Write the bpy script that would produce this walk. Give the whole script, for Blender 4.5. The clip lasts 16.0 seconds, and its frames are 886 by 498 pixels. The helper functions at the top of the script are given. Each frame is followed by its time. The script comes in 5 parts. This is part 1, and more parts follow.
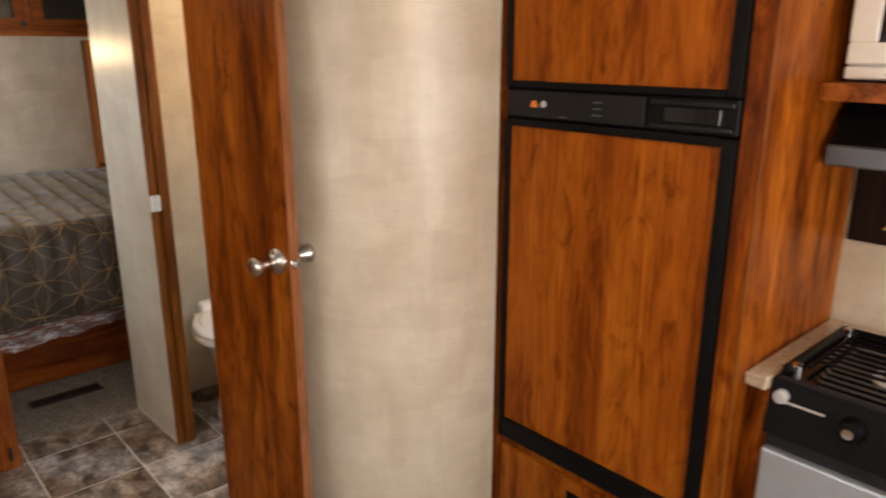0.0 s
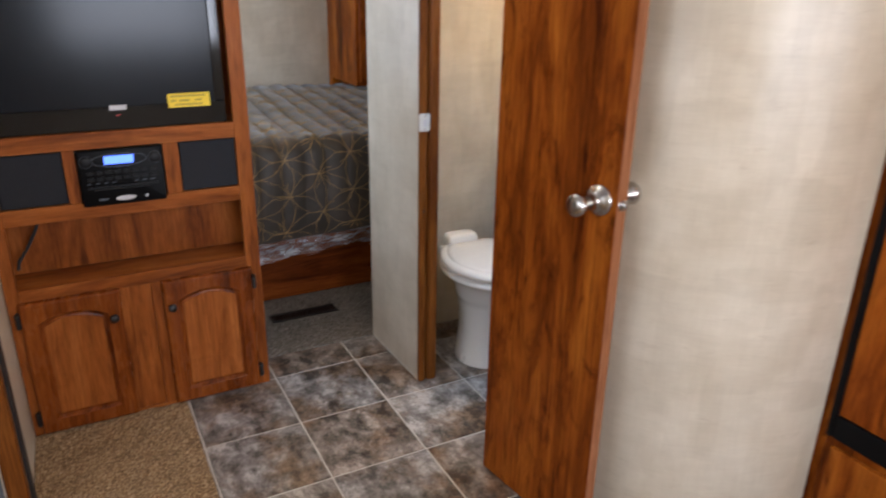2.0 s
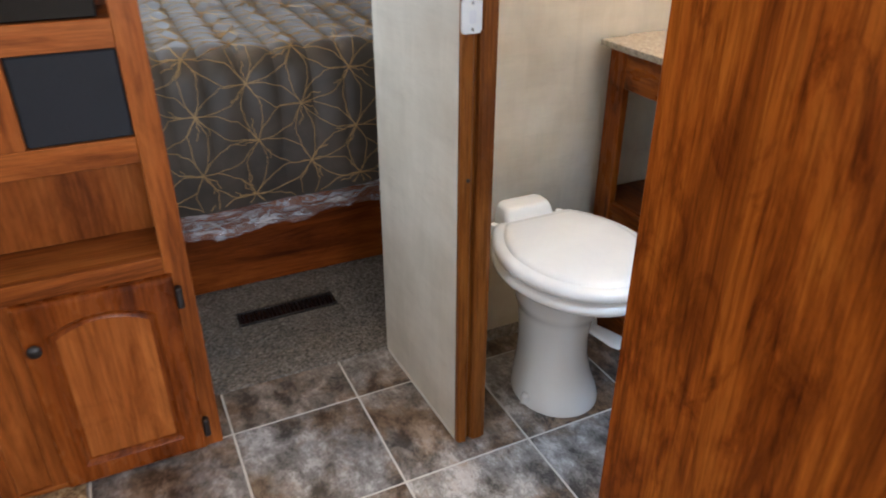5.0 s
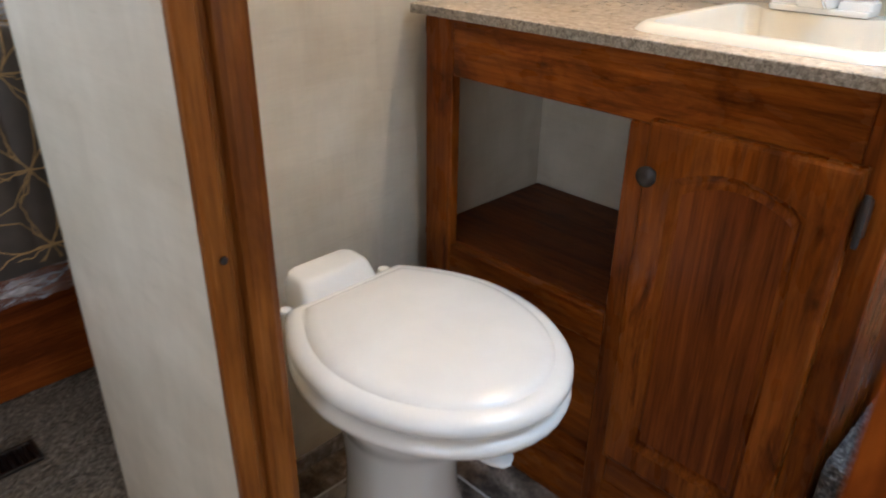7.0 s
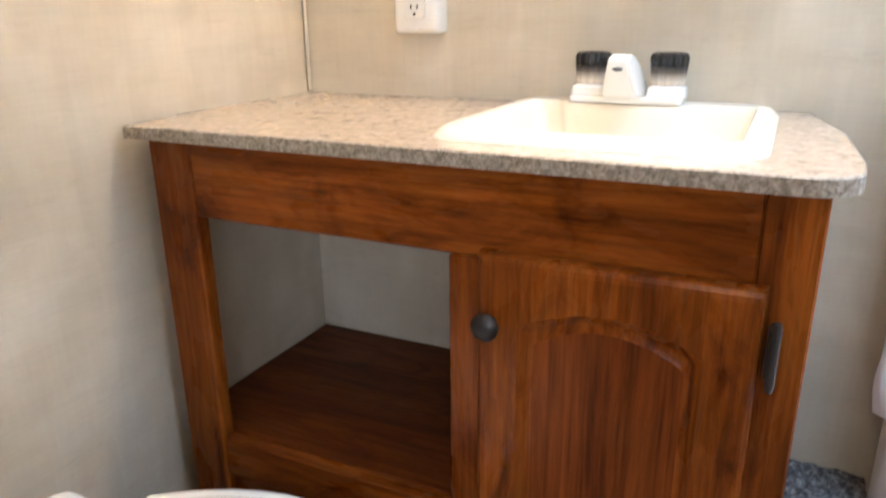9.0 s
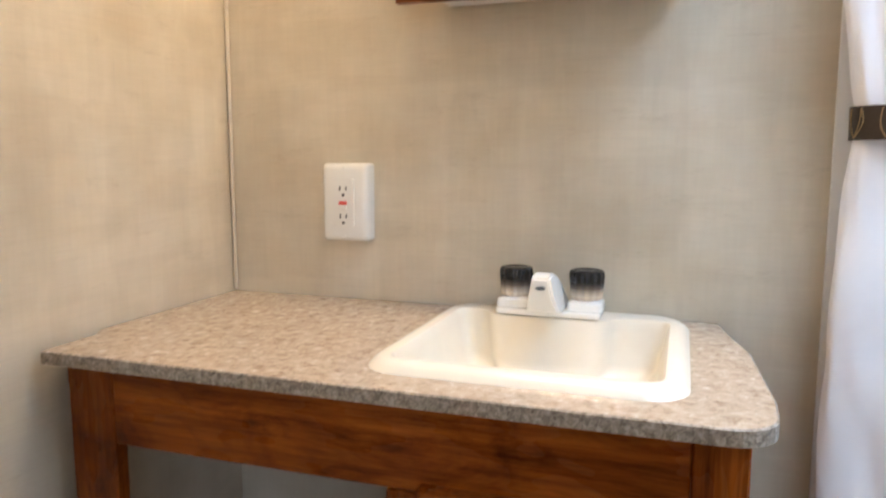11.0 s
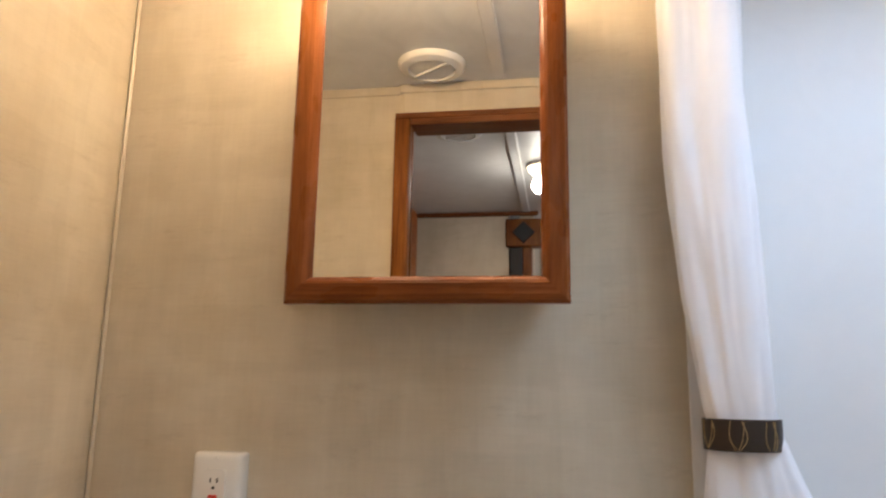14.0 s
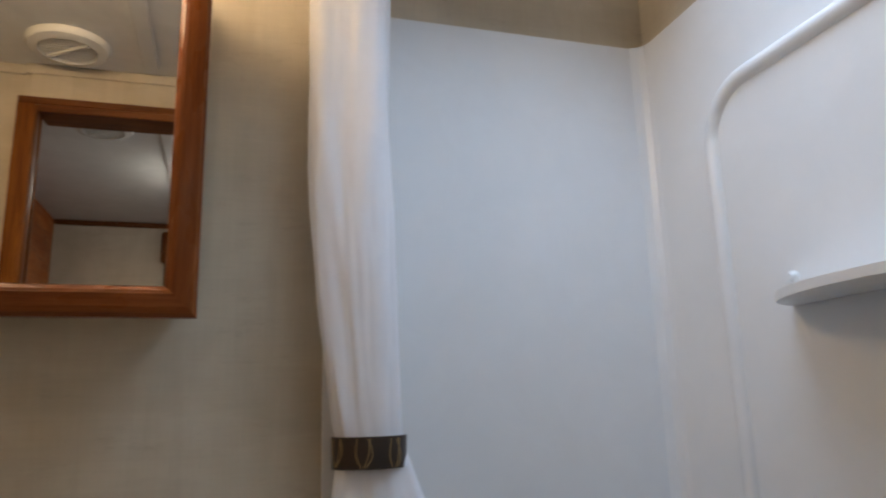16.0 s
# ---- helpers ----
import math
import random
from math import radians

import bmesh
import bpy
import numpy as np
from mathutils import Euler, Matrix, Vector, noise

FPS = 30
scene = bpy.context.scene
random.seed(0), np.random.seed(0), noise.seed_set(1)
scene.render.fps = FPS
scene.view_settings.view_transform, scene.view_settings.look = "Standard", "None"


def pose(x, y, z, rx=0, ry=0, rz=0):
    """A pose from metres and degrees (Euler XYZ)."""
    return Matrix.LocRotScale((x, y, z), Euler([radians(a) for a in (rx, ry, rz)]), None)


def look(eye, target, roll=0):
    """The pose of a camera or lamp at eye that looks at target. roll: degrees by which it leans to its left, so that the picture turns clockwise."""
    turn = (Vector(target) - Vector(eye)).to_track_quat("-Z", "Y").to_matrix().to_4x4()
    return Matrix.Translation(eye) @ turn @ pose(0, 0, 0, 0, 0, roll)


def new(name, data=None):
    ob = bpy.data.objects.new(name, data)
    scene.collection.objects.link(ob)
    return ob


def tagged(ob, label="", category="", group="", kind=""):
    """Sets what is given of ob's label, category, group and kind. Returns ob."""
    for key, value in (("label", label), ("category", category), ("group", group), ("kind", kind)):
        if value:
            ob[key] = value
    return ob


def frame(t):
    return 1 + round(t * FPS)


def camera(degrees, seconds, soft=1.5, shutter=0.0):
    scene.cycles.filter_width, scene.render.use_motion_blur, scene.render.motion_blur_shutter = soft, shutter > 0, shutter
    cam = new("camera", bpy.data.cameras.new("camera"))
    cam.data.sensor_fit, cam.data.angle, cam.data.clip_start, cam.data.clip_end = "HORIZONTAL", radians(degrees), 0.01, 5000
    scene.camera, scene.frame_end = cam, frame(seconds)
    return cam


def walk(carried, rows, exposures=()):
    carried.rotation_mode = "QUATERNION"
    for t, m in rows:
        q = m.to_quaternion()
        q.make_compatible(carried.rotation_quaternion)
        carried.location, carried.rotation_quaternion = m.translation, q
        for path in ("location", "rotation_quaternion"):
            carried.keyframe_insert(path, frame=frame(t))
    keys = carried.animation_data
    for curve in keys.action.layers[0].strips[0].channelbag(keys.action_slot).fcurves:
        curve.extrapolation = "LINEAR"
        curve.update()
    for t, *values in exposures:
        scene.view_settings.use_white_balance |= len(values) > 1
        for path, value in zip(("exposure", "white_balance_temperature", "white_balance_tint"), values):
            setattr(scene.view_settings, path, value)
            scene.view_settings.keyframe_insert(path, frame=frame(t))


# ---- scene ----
cam = camera(64.0, 16.0, soft=1.9, shutter=0.5)
PATH = [
    (0, (0.407, 0.146, 1.46), (1.691, 1.579, 0.913), 0.0),
    (0.5, (0.347, 0.243, 1.438), (1.523, 1.758, 0.871), -0.0),
    (1, (0.295, 0.369, 1.426), (1.399, 1.931, 0.841), 0.8),
    (1.5, (0.261, 0.494, 1.416), (1.29, 2.1, 0.815), 0.1),
    (2, (0.279, 0.611, 1.371), (1.159, 2.257, 0.652), 1.0),
    (2.5, (0.403, 0.739, 1.347), (1.104, 2.45, 0.585), 1.5),
    (3, (0.489, 0.875, 1.333), (1.093, 2.614, 0.551), 0.9),
    (3.2, (0.487, 0.939, 1.325), (1.132, 2.657, 0.531), 1.5),
    (5.3, (0.735, 1.624, 1.132), (1.549, 3.159, 0.143), -1.1),
    (5.5, (0.746, 1.683, 1.115), (1.637, 3.162, 0.105), -2.3),
    (6, (0.788, 1.814, 1.064), (1.821, 3.171, 0.018), -1.4),
    (6.5, (0.901, 1.941, 1.003), (2.057, 3.255, 0.036), -0.0),
    (7, (1.007, 2.056, 0.948), (2.269, 3.323, 0.053), 0.8),
    (7.5, (1.0845, 2.1445, 0.89), (2.4475, 3.3475, 0.057), 0.5),
    (8, (1.147, 2.203, 0.875), (2.663, 3.244, 0.091), -0.1),
    (8.5, (1.191, 2.22, 0.889), (2.819, 3.144, 0.185), 0.0),
    (9, (1.217, 2.239, 0.912), (2.924, 3.069, 0.283), -0.7),
    (9.2, (1.206, 2.245, 0.925), (2.944, 3.046, 0.346), -0.2),
    (11.3, (1.215, 2.264, 1.005), (3.122, 2.846, 0.853), 0.2),
    (11.5, (1.215, 2.266, 0.999), (3.136, 2.821, 0.935), 0.8),
    (12, (1.211, 2.257, 1.018), (3.139, 2.785, 1.071), 0.5),
    (12.5, (1.204, 2.253, 1.038), (3.136, 2.74, 1.208), 0.1),
    (13, (1.197, 2.264, 1.057), (3.132, 2.71, 1.295), -0.4),
    (13.5, (1.194, 2.265, 1.069), (3.128, 2.672, 1.378), 0.3),
    (14, (1.195, 2.259, 1.091), (3.132, 2.582, 1.473), 1.0),
    (14.5, (1.206, 2.255, 1.081), (3.139, 2.459, 1.554), 1.0),
    (15, (1.221, 2.237, 1.080), (3.178, 2.192, 1.488), -0.9),
    (15.5, (1.238, 2.221, 1.079), (3.161, 1.863, 1.492), -1.7),
    (16, (1.245, 2.210, 1.088), (3.112, 1.646, 1.530), -1.6),
]
K = 1.07  # metres to one unit of the plan
walk(cam, [(t, look(Vector(eye) * K, Vector(target) * K, roll)) for t, eye, target, roll in PATH],
     exposures=[(0.0, -0.26, 6500, 12), (1.5, -0.12, 5650, 11), (3.2, 0.08, 5400, 10), (5.5, 0.30, 5350, 8), (7.5, 0.12, 5500, 9), (9.0, 0.76, 5400, 9),
                (11.5, -0.02, 5450, 9), (12.5, -0.36, 5550, 10), (14.2, -0.67, 5850, 12), (15.2, -0.98, 5600, 10), (16.0, -1.5, 5800, 10)])

# ---- light ----
world = bpy.data.worlds.new("sky")
scene.world = world
world.use_nodes = True
sky = world.node_tree.nodes.new("ShaderNodeTexSky")
sky.sky_type, sky.sun_disc = "NISHITA", False
sky.sun_elevation, sky.sun_rotation = radians(40), radians(250)
world.node_tree.links.new(sky.outputs[0], world.node_tree.nodes["Background"].inputs[0])
world.node_tree.nodes["Background"].inputs[1].default_value = 0.12


def area_lamp(name, eye, target, sx, sy, watts, colour, spread=180):
    data = bpy.data.lights.new(name, "AREA")
    data.shape, data.size, data.size_y, data.energy, data.color, data.spread = "RECTANGLE", sx * K, sy * K, watts, colour, radians(spread)
    ob = new(name, data)
    ob.matrix_world = look(Vector(eye) * K, Vector(target) * K)
    return ob


def bulb(name, eye, watts, radius, colour):
    data = bpy.data.lights.new(name, "POINT")
    data.energy, data.shadow_soft_size, data.color = watts, radius, colour
    ob = new(name, data)
    ob.location = Vector(eye) * K
    return ob


DAY, WARM, COOL = (1.0, 0.955, 0.94), (1.0, 0.68, 0.34), (0.66, 0.82, 1.0)
# unseen source, assumed in the slide-out to bring daylight from the left
area_lamp("slide_window_light", (-0.86, 1.2, 1.15), (1.5, 1.3, 0.95), 1.35, 0.66, 13, DAY)
area_lamp("rear_window_light", (0.92, -1.42, 1.17), (0.92, 2.0, 1.0), 1.2, 0.7, 46, DAY)
# added fill from the galley side; the wall there has no window
area_lamp("galley_window_light", (2.32, -0.75, 1.2), (0.0, 1.6, 0.9), 0.8, 0.5, 34, DAY)
# added cool fill over the bed, with no window behind it
area_lamp("bedroom_window_light", (-0.32, 4.0, 1.15), (1.5, 3.7, 0.8), 0.8, 0.5, 36, (0.78, 0.89, 1.0))
area_lamp("skylight_light", (1.74, 1.83, 1.79), (1.74, 1.83, 0.0), 0.46, 0.44, 7.2, COOL, 125)
bulb("hall_bulb", (0.663, 2.314, 1.735), 4.5, 0.03, (1.0, 0.88, 0.70))
# added warm fill over the galley; no lamp is seen there
bulb("galley_bulb", (1.05, 0.25, 1.72), 20, 0.04, WARM)
for lamp_y, watts in ((2.38, 8.0), (2.555, 9.0)):
    bulb("vanity_bulb", (1.95, lamp_y, 1.715), watts, 0.04, (1.0, 0.68, 0.36))
bulb("bed_bulb", (0.98, 3.62, 1.44), 6.5, 0.03, WARM)


# ---- materials ----
def material(name, rough=0.5, metal=0.0, coat=0.0):
    m = bpy.data.materials.new(name)
    m.use_nodes = True
    b = m.node_tree.nodes["Principled BSDF"]
    b.inputs["Roughness"].default_value, b.inputs["Metallic"].default_value = rough, metal
    b.inputs["Coat Weight"].default_value, b.inputs["Coat Roughness"].default_value = coat, 0.12
    return m, m.node_tree, b


def coords(nt, sx, sy, sz, vary=True):
    tc, mp = nt.nodes.new("ShaderNodeTexCoord"), nt.nodes.new("ShaderNodeMapping")
    mp.inputs["Scale"].default_value = (sx, sy, sz)
    nt.links.new(tc.outputs["Object"], mp.inputs["Vector"])
    if vary:
        info, mul = nt.nodes.new("ShaderNodeObjectInfo"), nt.nodes.new("ShaderNodeMath")
        mul.operation = "MULTIPLY"
        mul.inputs[1].default_value = 37.0
        nt.links.new(info.outputs["Random"], mul.inputs[0])
        nt.links.new(mul.outputs[0], mp.inputs["Location"])
    return mp.outputs[0]


def noise_at(nt, vec, scale, detail=4.0, rough=0.55, twist=0.0):
    n = nt.nodes.new("ShaderNodeTexNoise")
    n.inputs["Scale"].default_value, n.inputs["Detail"].default_value = scale, detail
    n.inputs["Roughness"].default_value, n.inputs["Distortion"].default_value = rough, twist
    nt.links.new(vec, n.inputs["Vector"])
    return n.outputs[0]


def ramp(nt, fac, stops):
    r = nt.nodes.new("ShaderNodeValToRGB")
    while len(r.color_ramp.elements) < len(stops):
        r.color_ramp.elements.new(0.5)
    for e, (p, c) in zip(r.color_ramp.elements, stops):
        e.position, e.color = p, (*c, 1)
    nt.links.new(fac, r.inputs[0])
    return r.outputs[0]


def blend(nt, kind, fac, a, b):
    x = nt.nodes.new("ShaderNodeMix")
    x.data_type, x.blend_type = "RGBA", kind
    for socket, v in ((x.inputs[0], fac), (x.inputs[6], a), (x.inputs[7], b)):
        if isinstance(v, (int, float)):
            socket.default_value = v
        elif isinstance(v, tuple):
            socket.default_value = (*v, 1)
        else:
            nt.links.new(v, socket)
    return x.outputs[2]


def relief(nt, b, height, strength, distance=0.002):
    u = nt.nodes.new("ShaderNodeBump")
    u.inputs["Strength"].default_value, u.inputs["Distance"].default_value = strength, distance
    nt.links.new(height, u.inputs["Height"])
    nt.links.new(u.outputs[0], b.inputs["Normal"])


def wood(name, along, dark, mid, light, rough=0.34, knots=1.0, pores=0.5, pore_size=190.0, shine=0.12):
    """Foil-faced or stained wood whose grain runs along 'x', 'y' or 'z'."""
    m, nt, b = material(name, rough, 0, 0.0)
    b.inputs["Specular IOR Level"].default_value = shine
    broad = coords(nt, *[1.0 if a == along else 8.0 for a in "xyz"])
    fine = coords(nt, *[pore_size * 0.03 if a == along else pore_size for a in "xyz"])
    patch = coords(nt, *[2.4 if a == along else 7.0 for a in "xyz"])
    c = ramp(nt, noise_at(nt, broad, 1.3, 8, 0.70, 0.7), [(0.34, dark), (0.49, mid), (0.66, light)])
    c = blend(nt, "MULTIPLY", pores, c, ramp(nt, noise_at(nt, fine, 1.0, 3), [(0.37, (0.38, 0.29, 0.22)), (0.53, (1, 1, 1))]))
    fibre = coords(nt, *[7.0 if a == along else 130.0 for a in "xyz"])
    c = blend(nt, "MULTIPLY", 0.36, c, ramp(nt, noise_at(nt, fibre, 1.0, 6, 0.7, 0.4), [(0.36, (0.42, 0.33, 0.26)), (0.5, (1, 1, 1)), (0.66, (1.25, 1.2, 1.1))]))
    spots = ramp(nt, noise_at(nt, patch, 1.9, 5, 0.66, 1.6), [(0.31, (0.16, 0.09, 0.06)), (0.385, (0.58, 0.47, 0.40)), (0.49, (1, 1, 1))])
    c = blend(nt, "MULTIPLY", 0.75 * knots, c, spots)
    nt.links.new(c, b.inputs["Base Color"])
    relief(nt, b, noise_at(nt, fine, 1.0, 2), 0.12, 0.001)
    nt.links.new(ramp(nt, noise_at(nt, patch, 4, 2), [(0.3, (rough - 0.06,) * 3), (0.7, (rough + 0.08,) * 3)]), b.inputs["Roughness"])
    return m


def mottled(name, stops, scale, rough=0.5, bump=0.1, fine=60.0, metal=0.0, coat=0.0, vary=True):
    m, nt, b = material(name, rough, metal, coat)
    v = coords(nt, 1, 1, 1, vary)
    c = ramp(nt, noise_at(nt, v, scale, 8, 0.65, 0.6), stops)
    nt.links.new(c, b.inputs["Base Color"])
    if bump:
        relief(nt, b, noise_at(nt, v, fine, 4), bump)
    return m


def plain(name, colour, rough=0.5, metal=0.0, wear=0.06, bump=0.03, coat=0.0):
    a, z = tuple(c * (1 - wear) for c in colour), tuple(min(1, c * (1 + wear)) for c in colour)
    return mottled(name, [(0.35, a), (0.65, z)], 9, rough, bump, 180, metal, coat)


def block_at(nt, vec, scale):
    """A soft-edged random value for each square-cornered cell."""
    n = nt.nodes.new("ShaderNodeTexVoronoi")
    n.distance, n.feature = "CHEBYCHEV", "SMOOTH_F1"
    n.inputs["Scale"].default_value, n.inputs["Smoothness"].default_value = scale, 0.35
    nt.links.new(vec, n.inputs["Vector"])
    return n.outputs["Color"]


def wallboard(name):
    """Vinyl-faced panel with a printed linen weave of short crossed strokes."""
    m, nt, b = material(name, 0.35)
    b.inputs["Specular IOR Level"].default_value = 0.6
    weft, warp = coords(nt, 16, 16, 230, False), coords(nt, 170, 170, 12, False)
    cloud = coords(nt, 2.2, 2.2, 2.2, False)
    c = ramp(nt, noise_at(nt, cloud, 2.2, 5, 0.55), [(0.32, (0.57, 0.50, 0.38)), (0.68, (0.685, 0.62, 0.50))])
    # crossed brush strokes, level and upright, at two sizes
    for sx, sz, lo, amount in ((5, 13, 0.80, 0.32), (13, 4, 0.80, 0.34), (14, 46, 0.76, 0.12), (44, 11, 0.76, 0.12)):
        c = blend(nt, "MULTIPLY", amount, c, ramp(nt, block_at(nt, coords(nt, sx, sx, sz, False), 1.0), [(0.25, (lo, lo * 0.975, lo * 0.93)), (0.6, (1, 1, 1))]))
    c = blend(nt, "MULTIPLY", 0.13, c, ramp(nt, noise_at(nt, weft, 1, 3), [(0.3, (0.74, 0.71, 0.66)), (0.65, (1, 1, 1))]))
    c = blend(nt, "MULTIPLY", 0.12, c, ramp(nt, noise_at(nt, warp, 1, 3), [(0.3, (0.74, 0.71, 0.66)), (0.65, (1, 1, 1))]))
    c = blend(nt, "MULTIPLY", 0.20, c, ramp(nt, noise_at(nt, coords(nt, 9, 9, 30, False), 1, 8, 0.8), [(0.34, (0.60, 0.54, 0.46)), (0.43, (1, 1, 1))]))
    nt.links.new(c, b.inputs["Base Color"])
    relief(nt, b, noise_at(nt, weft, 1, 2), 0.08, 0.001)
    return m


def slate(name):
    m, nt, b = material(name, 0.30)
    v = coords(nt, 1, 1, 1)
    w = coords(nt, 1.5, 1.0, 1)
    body = noise_at(nt, w, 8.5, 15, 0.78, 0.12)
    brown = ramp(nt, body, [(0.41, (0.045, 0.027, 0.015)), (0.47, (0.125, 0.080, 0.048)), (0.53, (0.20, 0.138, 0.090)), (0.61, (0.33, 0.25, 0.180))])
    grey = ramp(nt, body, [(0.40, (0.055, 0.048, 0.042)), (0.46, (0.160, 0.145, 0.130)), (0.53, (0.27, 0.25, 0.23)), (0.60, (0.48, 0.455, 0.43))])
    c = blend(nt, "MIX", ramp(nt, noise_at(nt, v, 4.0, 9, 0.72, 0.15), [(0.41, (0, 0, 0)), (0.54, (1, 1, 1))]), brown, grey)
    # broken cleft lines and fine pitting, then a greyer or browner tone from tile to tile
    c = blend(nt, "MULTIPLY", 0.65, c, ramp(nt, noise_at(nt, w, 9, 15, 0.82, 0.25), [(0.385, (0.12, 0.095, 0.075)), (0.425, (0.62, 0.57, 0.52)), (0.455, (1, 1, 1))]))
    c = blend(nt, "MULTIPLY", 0.35, c, ramp(nt, noise_at(nt, coords(nt, 60, 22, 1), 1, 6, 0.8), [(0.38, (0.5, 0.46, 0.42)), (0.52, (1, 1, 1))]))
    info = nt.nodes.new("ShaderNodeObjectInfo")
    c = blend(nt, "MULTIPLY", 1.0, c, ramp(nt, info.outputs["Random"], [(0.0, (0.90, 0.78, 0.67)), (0.35, (1.12, 1.05, 0.98)), (0.7, (1.02, 1.03, 1.06)), (1.0, (1.3, 1.27, 1.22))]))
    nt.links.new(c, b.inputs["Base Color"])
    relief(nt, b, noise_at(nt, w, 8, 12, 0.78, 0.35), 0.22, 0.003)
    return m


def pile(name, a, b_, c_):
    m, nt, b = material(name, 0.95)
    v, w = coords(nt, 1, 1, 1, False), coords(nt, 90, 30, 60, False)
    c = ramp(nt, noise_at(nt, v, 115, 4, 0.75), [(0.35, a), (0.5, b_), (0.66, c_)])
    c = blend(nt, "MULTIPLY", 0.6, c, ramp(nt, noise_at(nt, v, 18, 4), [(0.3, (0.6, 0.57, 0.53)), (0.7, (1, 1, 1))]))
    nt.links.new(c, b.inputs["Base Color"])
    relief(nt, b, noise_at(nt, v, 120, 4), 1.0, 0.012)
    return m


def glowing(name, colour, strength):
    m, nt, b = material(name, 0.4)
    b.inputs["Base Color"].default_value = (*colour, 1)
    b.inputs["Emission Color"].default_value, b.inputs["Emission Strength"].default_value = (*colour, 1), strength
    return m


ORANGE = ((0.070, 0.013, 0.0012), (0.255, 0.062, 0.0045), (0.42, 0.130, 0.011))
BROWN = ((0.075, 0.016, 0.0016), (0.19, 0.049, 0.0045), (0.30, 0.088, 0.0095))
FACE = ((0.095, 0.0225, 0.004), (0.265, 0.074, 0.012), (0.40, 0.133, 0.026))
STILE = ((0.062, 0.0125, 0.002), (0.175, 0.041, 0.0055), (0.28, 0.078, 0.012))
STILE_Z = wood("cherry door frame", "z", *STILE, rough=0.26, knots=0.4, pores=0.3)
BED_BOARD = wood("stained bed board", "x", *STILE, knots=0.5, pores=0.3)
WOOD_Z = wood("hickory foil, upright grain", "z", *ORANGE, shine=0.09)
MAPLE_Z = wood("stained maple panel", "z", (0.17, 0.036, 0.0030), (0.32, 0.080, 0.0058), (0.45, 0.133, 0.011), knots=0.85, pores=0.35, shine=0.09)
BROWN_Z, BROWN_Y = wood("walnut stain, upright grain", "z", *BROWN, rough=0.28, pores=0.4), wood("walnut stain, level grain", "y", *BROWN, rough=0.28, pores=0.4)
FACE_Z, FACE_X = wood("cherry face, upright grain", "z", *FACE, knots=0.4, pores=0.3), wood("cherry face, level grain", "x", *FACE, knots=0.4, pores=0.3)
OAK_Z = wood("stained oak panel", "z", (0.075, 0.015, 0.0018), (0.165, 0.040, 0.005), (0.27, 0.074, 0.011), pores=0.6, knots=0.2, pore_size=120.0)
SHELF_D = wood("dark shelf board", "y", (0.045, 0.009, 0.001), (0.105, 0.024, 0.0028), (0.16, 0.041, 0.006), rough=0.34)
TRIM_Z = wood("vinyl wrapped trim", "z", (0.11, 0.032, 0.005), (0.19, 0.062, 0.0095), (0.27, 0.100, 0.018), knots=0.3)
TRIM_Y = wood("vinyl wrapped trim, level", "y", (0.10, 0.034, 0.011), (0.16, 0.058, 0.018), (0.22, 0.085, 0.03), knots=0.3)
# trim wood made paler: the light on the door edge is in its colour
LIT_EDGE = wood("leaf edging, lit tone", "z", (0.20, 0.072, 0.028), (0.28, 0.11, 0.045), (0.34, 0.15, 0.07), knots=0.1)
WALL = wallboard("linen wallboard")
SLATE = slate("slate vinyl tile")
GROUT = plain("pale grout", (0.62, 0.58, 0.52), 0.8, bump=0.2)
CARPET = pile("tan carpet", (0.10, 0.054, 0.020), (0.36, 0.218, 0.095), (0.68, 0.49, 0.28))
# copy of the tan carpet, its colour greyed to stand for cool light
CARPET_COOL = pile("tan carpet, cool-lit tone", (0.07, 0.060, 0.048), (0.21, 0.181, 0.148), (0.40, 0.355, 0.30))
CARPET_G = pile("speckled grey carpet", (0.03, 0.026, 0.024), (0.11, 0.10, 0.095), (0.32, 0.30, 0.28))
CEILING = plain("white ceiling vinyl", (0.66, 0.66, 0.65), 0.32, bump=0.05)
CERAMIC = plain("white ceramic", (0.80, 0.79, 0.75), 0.10, wear=0.02, bump=0, coat=0.4)
PLASTIC = plain("white plastic", (0.78, 0.77, 0.73), 0.17, wear=0.03, bump=0)
SHOWER = plain("white shower wall", (0.78, 0.79, 0.80), 0.30, wear=0.02, bump=0.02)
BASIN = plain("cream basin plastic", (0.78, 0.72, 0.60), 0.22, wear=0.03, bump=0)
BLACK = plain("black plastic", (0.004, 0.004, 0.0045), 0.42, wear=0.2, bump=0.08)
SATIN = plain("dark grey plastic", (0.014, 0.014, 0.015), 0.38, wear=0.2)
GLOSS = plain("gloss black", (0.006, 0.006, 0.007), 0.08, bump=0)
SCREEN = plain("grey screen", (0.008, 0.010, 0.014), 0.17, wear=0.03, bump=0)
CLOTH = plain("speaker cloth", (0.013, 0.014, 0.018), 0.9, bump=0.6)
NICKEL = plain("brushed nickel", (0.52, 0.50, 0.47), 0.24, 1.0, bump=0.05)
CHROME = plain("chrome", (0.7, 0.7, 0.7), 0.08, 1.0, bump=0)
BRONZE = plain("dark bronze", (0.045, 0.040, 0.038), 0.38, 0.8, bump=0.08)
LIP = plain("dark grey enamel", (0.10, 0.11, 0.125), 0.35, 0.3)
STEEL = plain("grey enamel", (0.46, 0.50, 0.54), 0.3, 0.5)
SILVER = plain("silver plastic", (0.62, 0.62, 0.60), 0.3, 0.3)
WHITE_EDGE = plain("white edge strip", (0.62, 0.58, 0.50), 0.5)
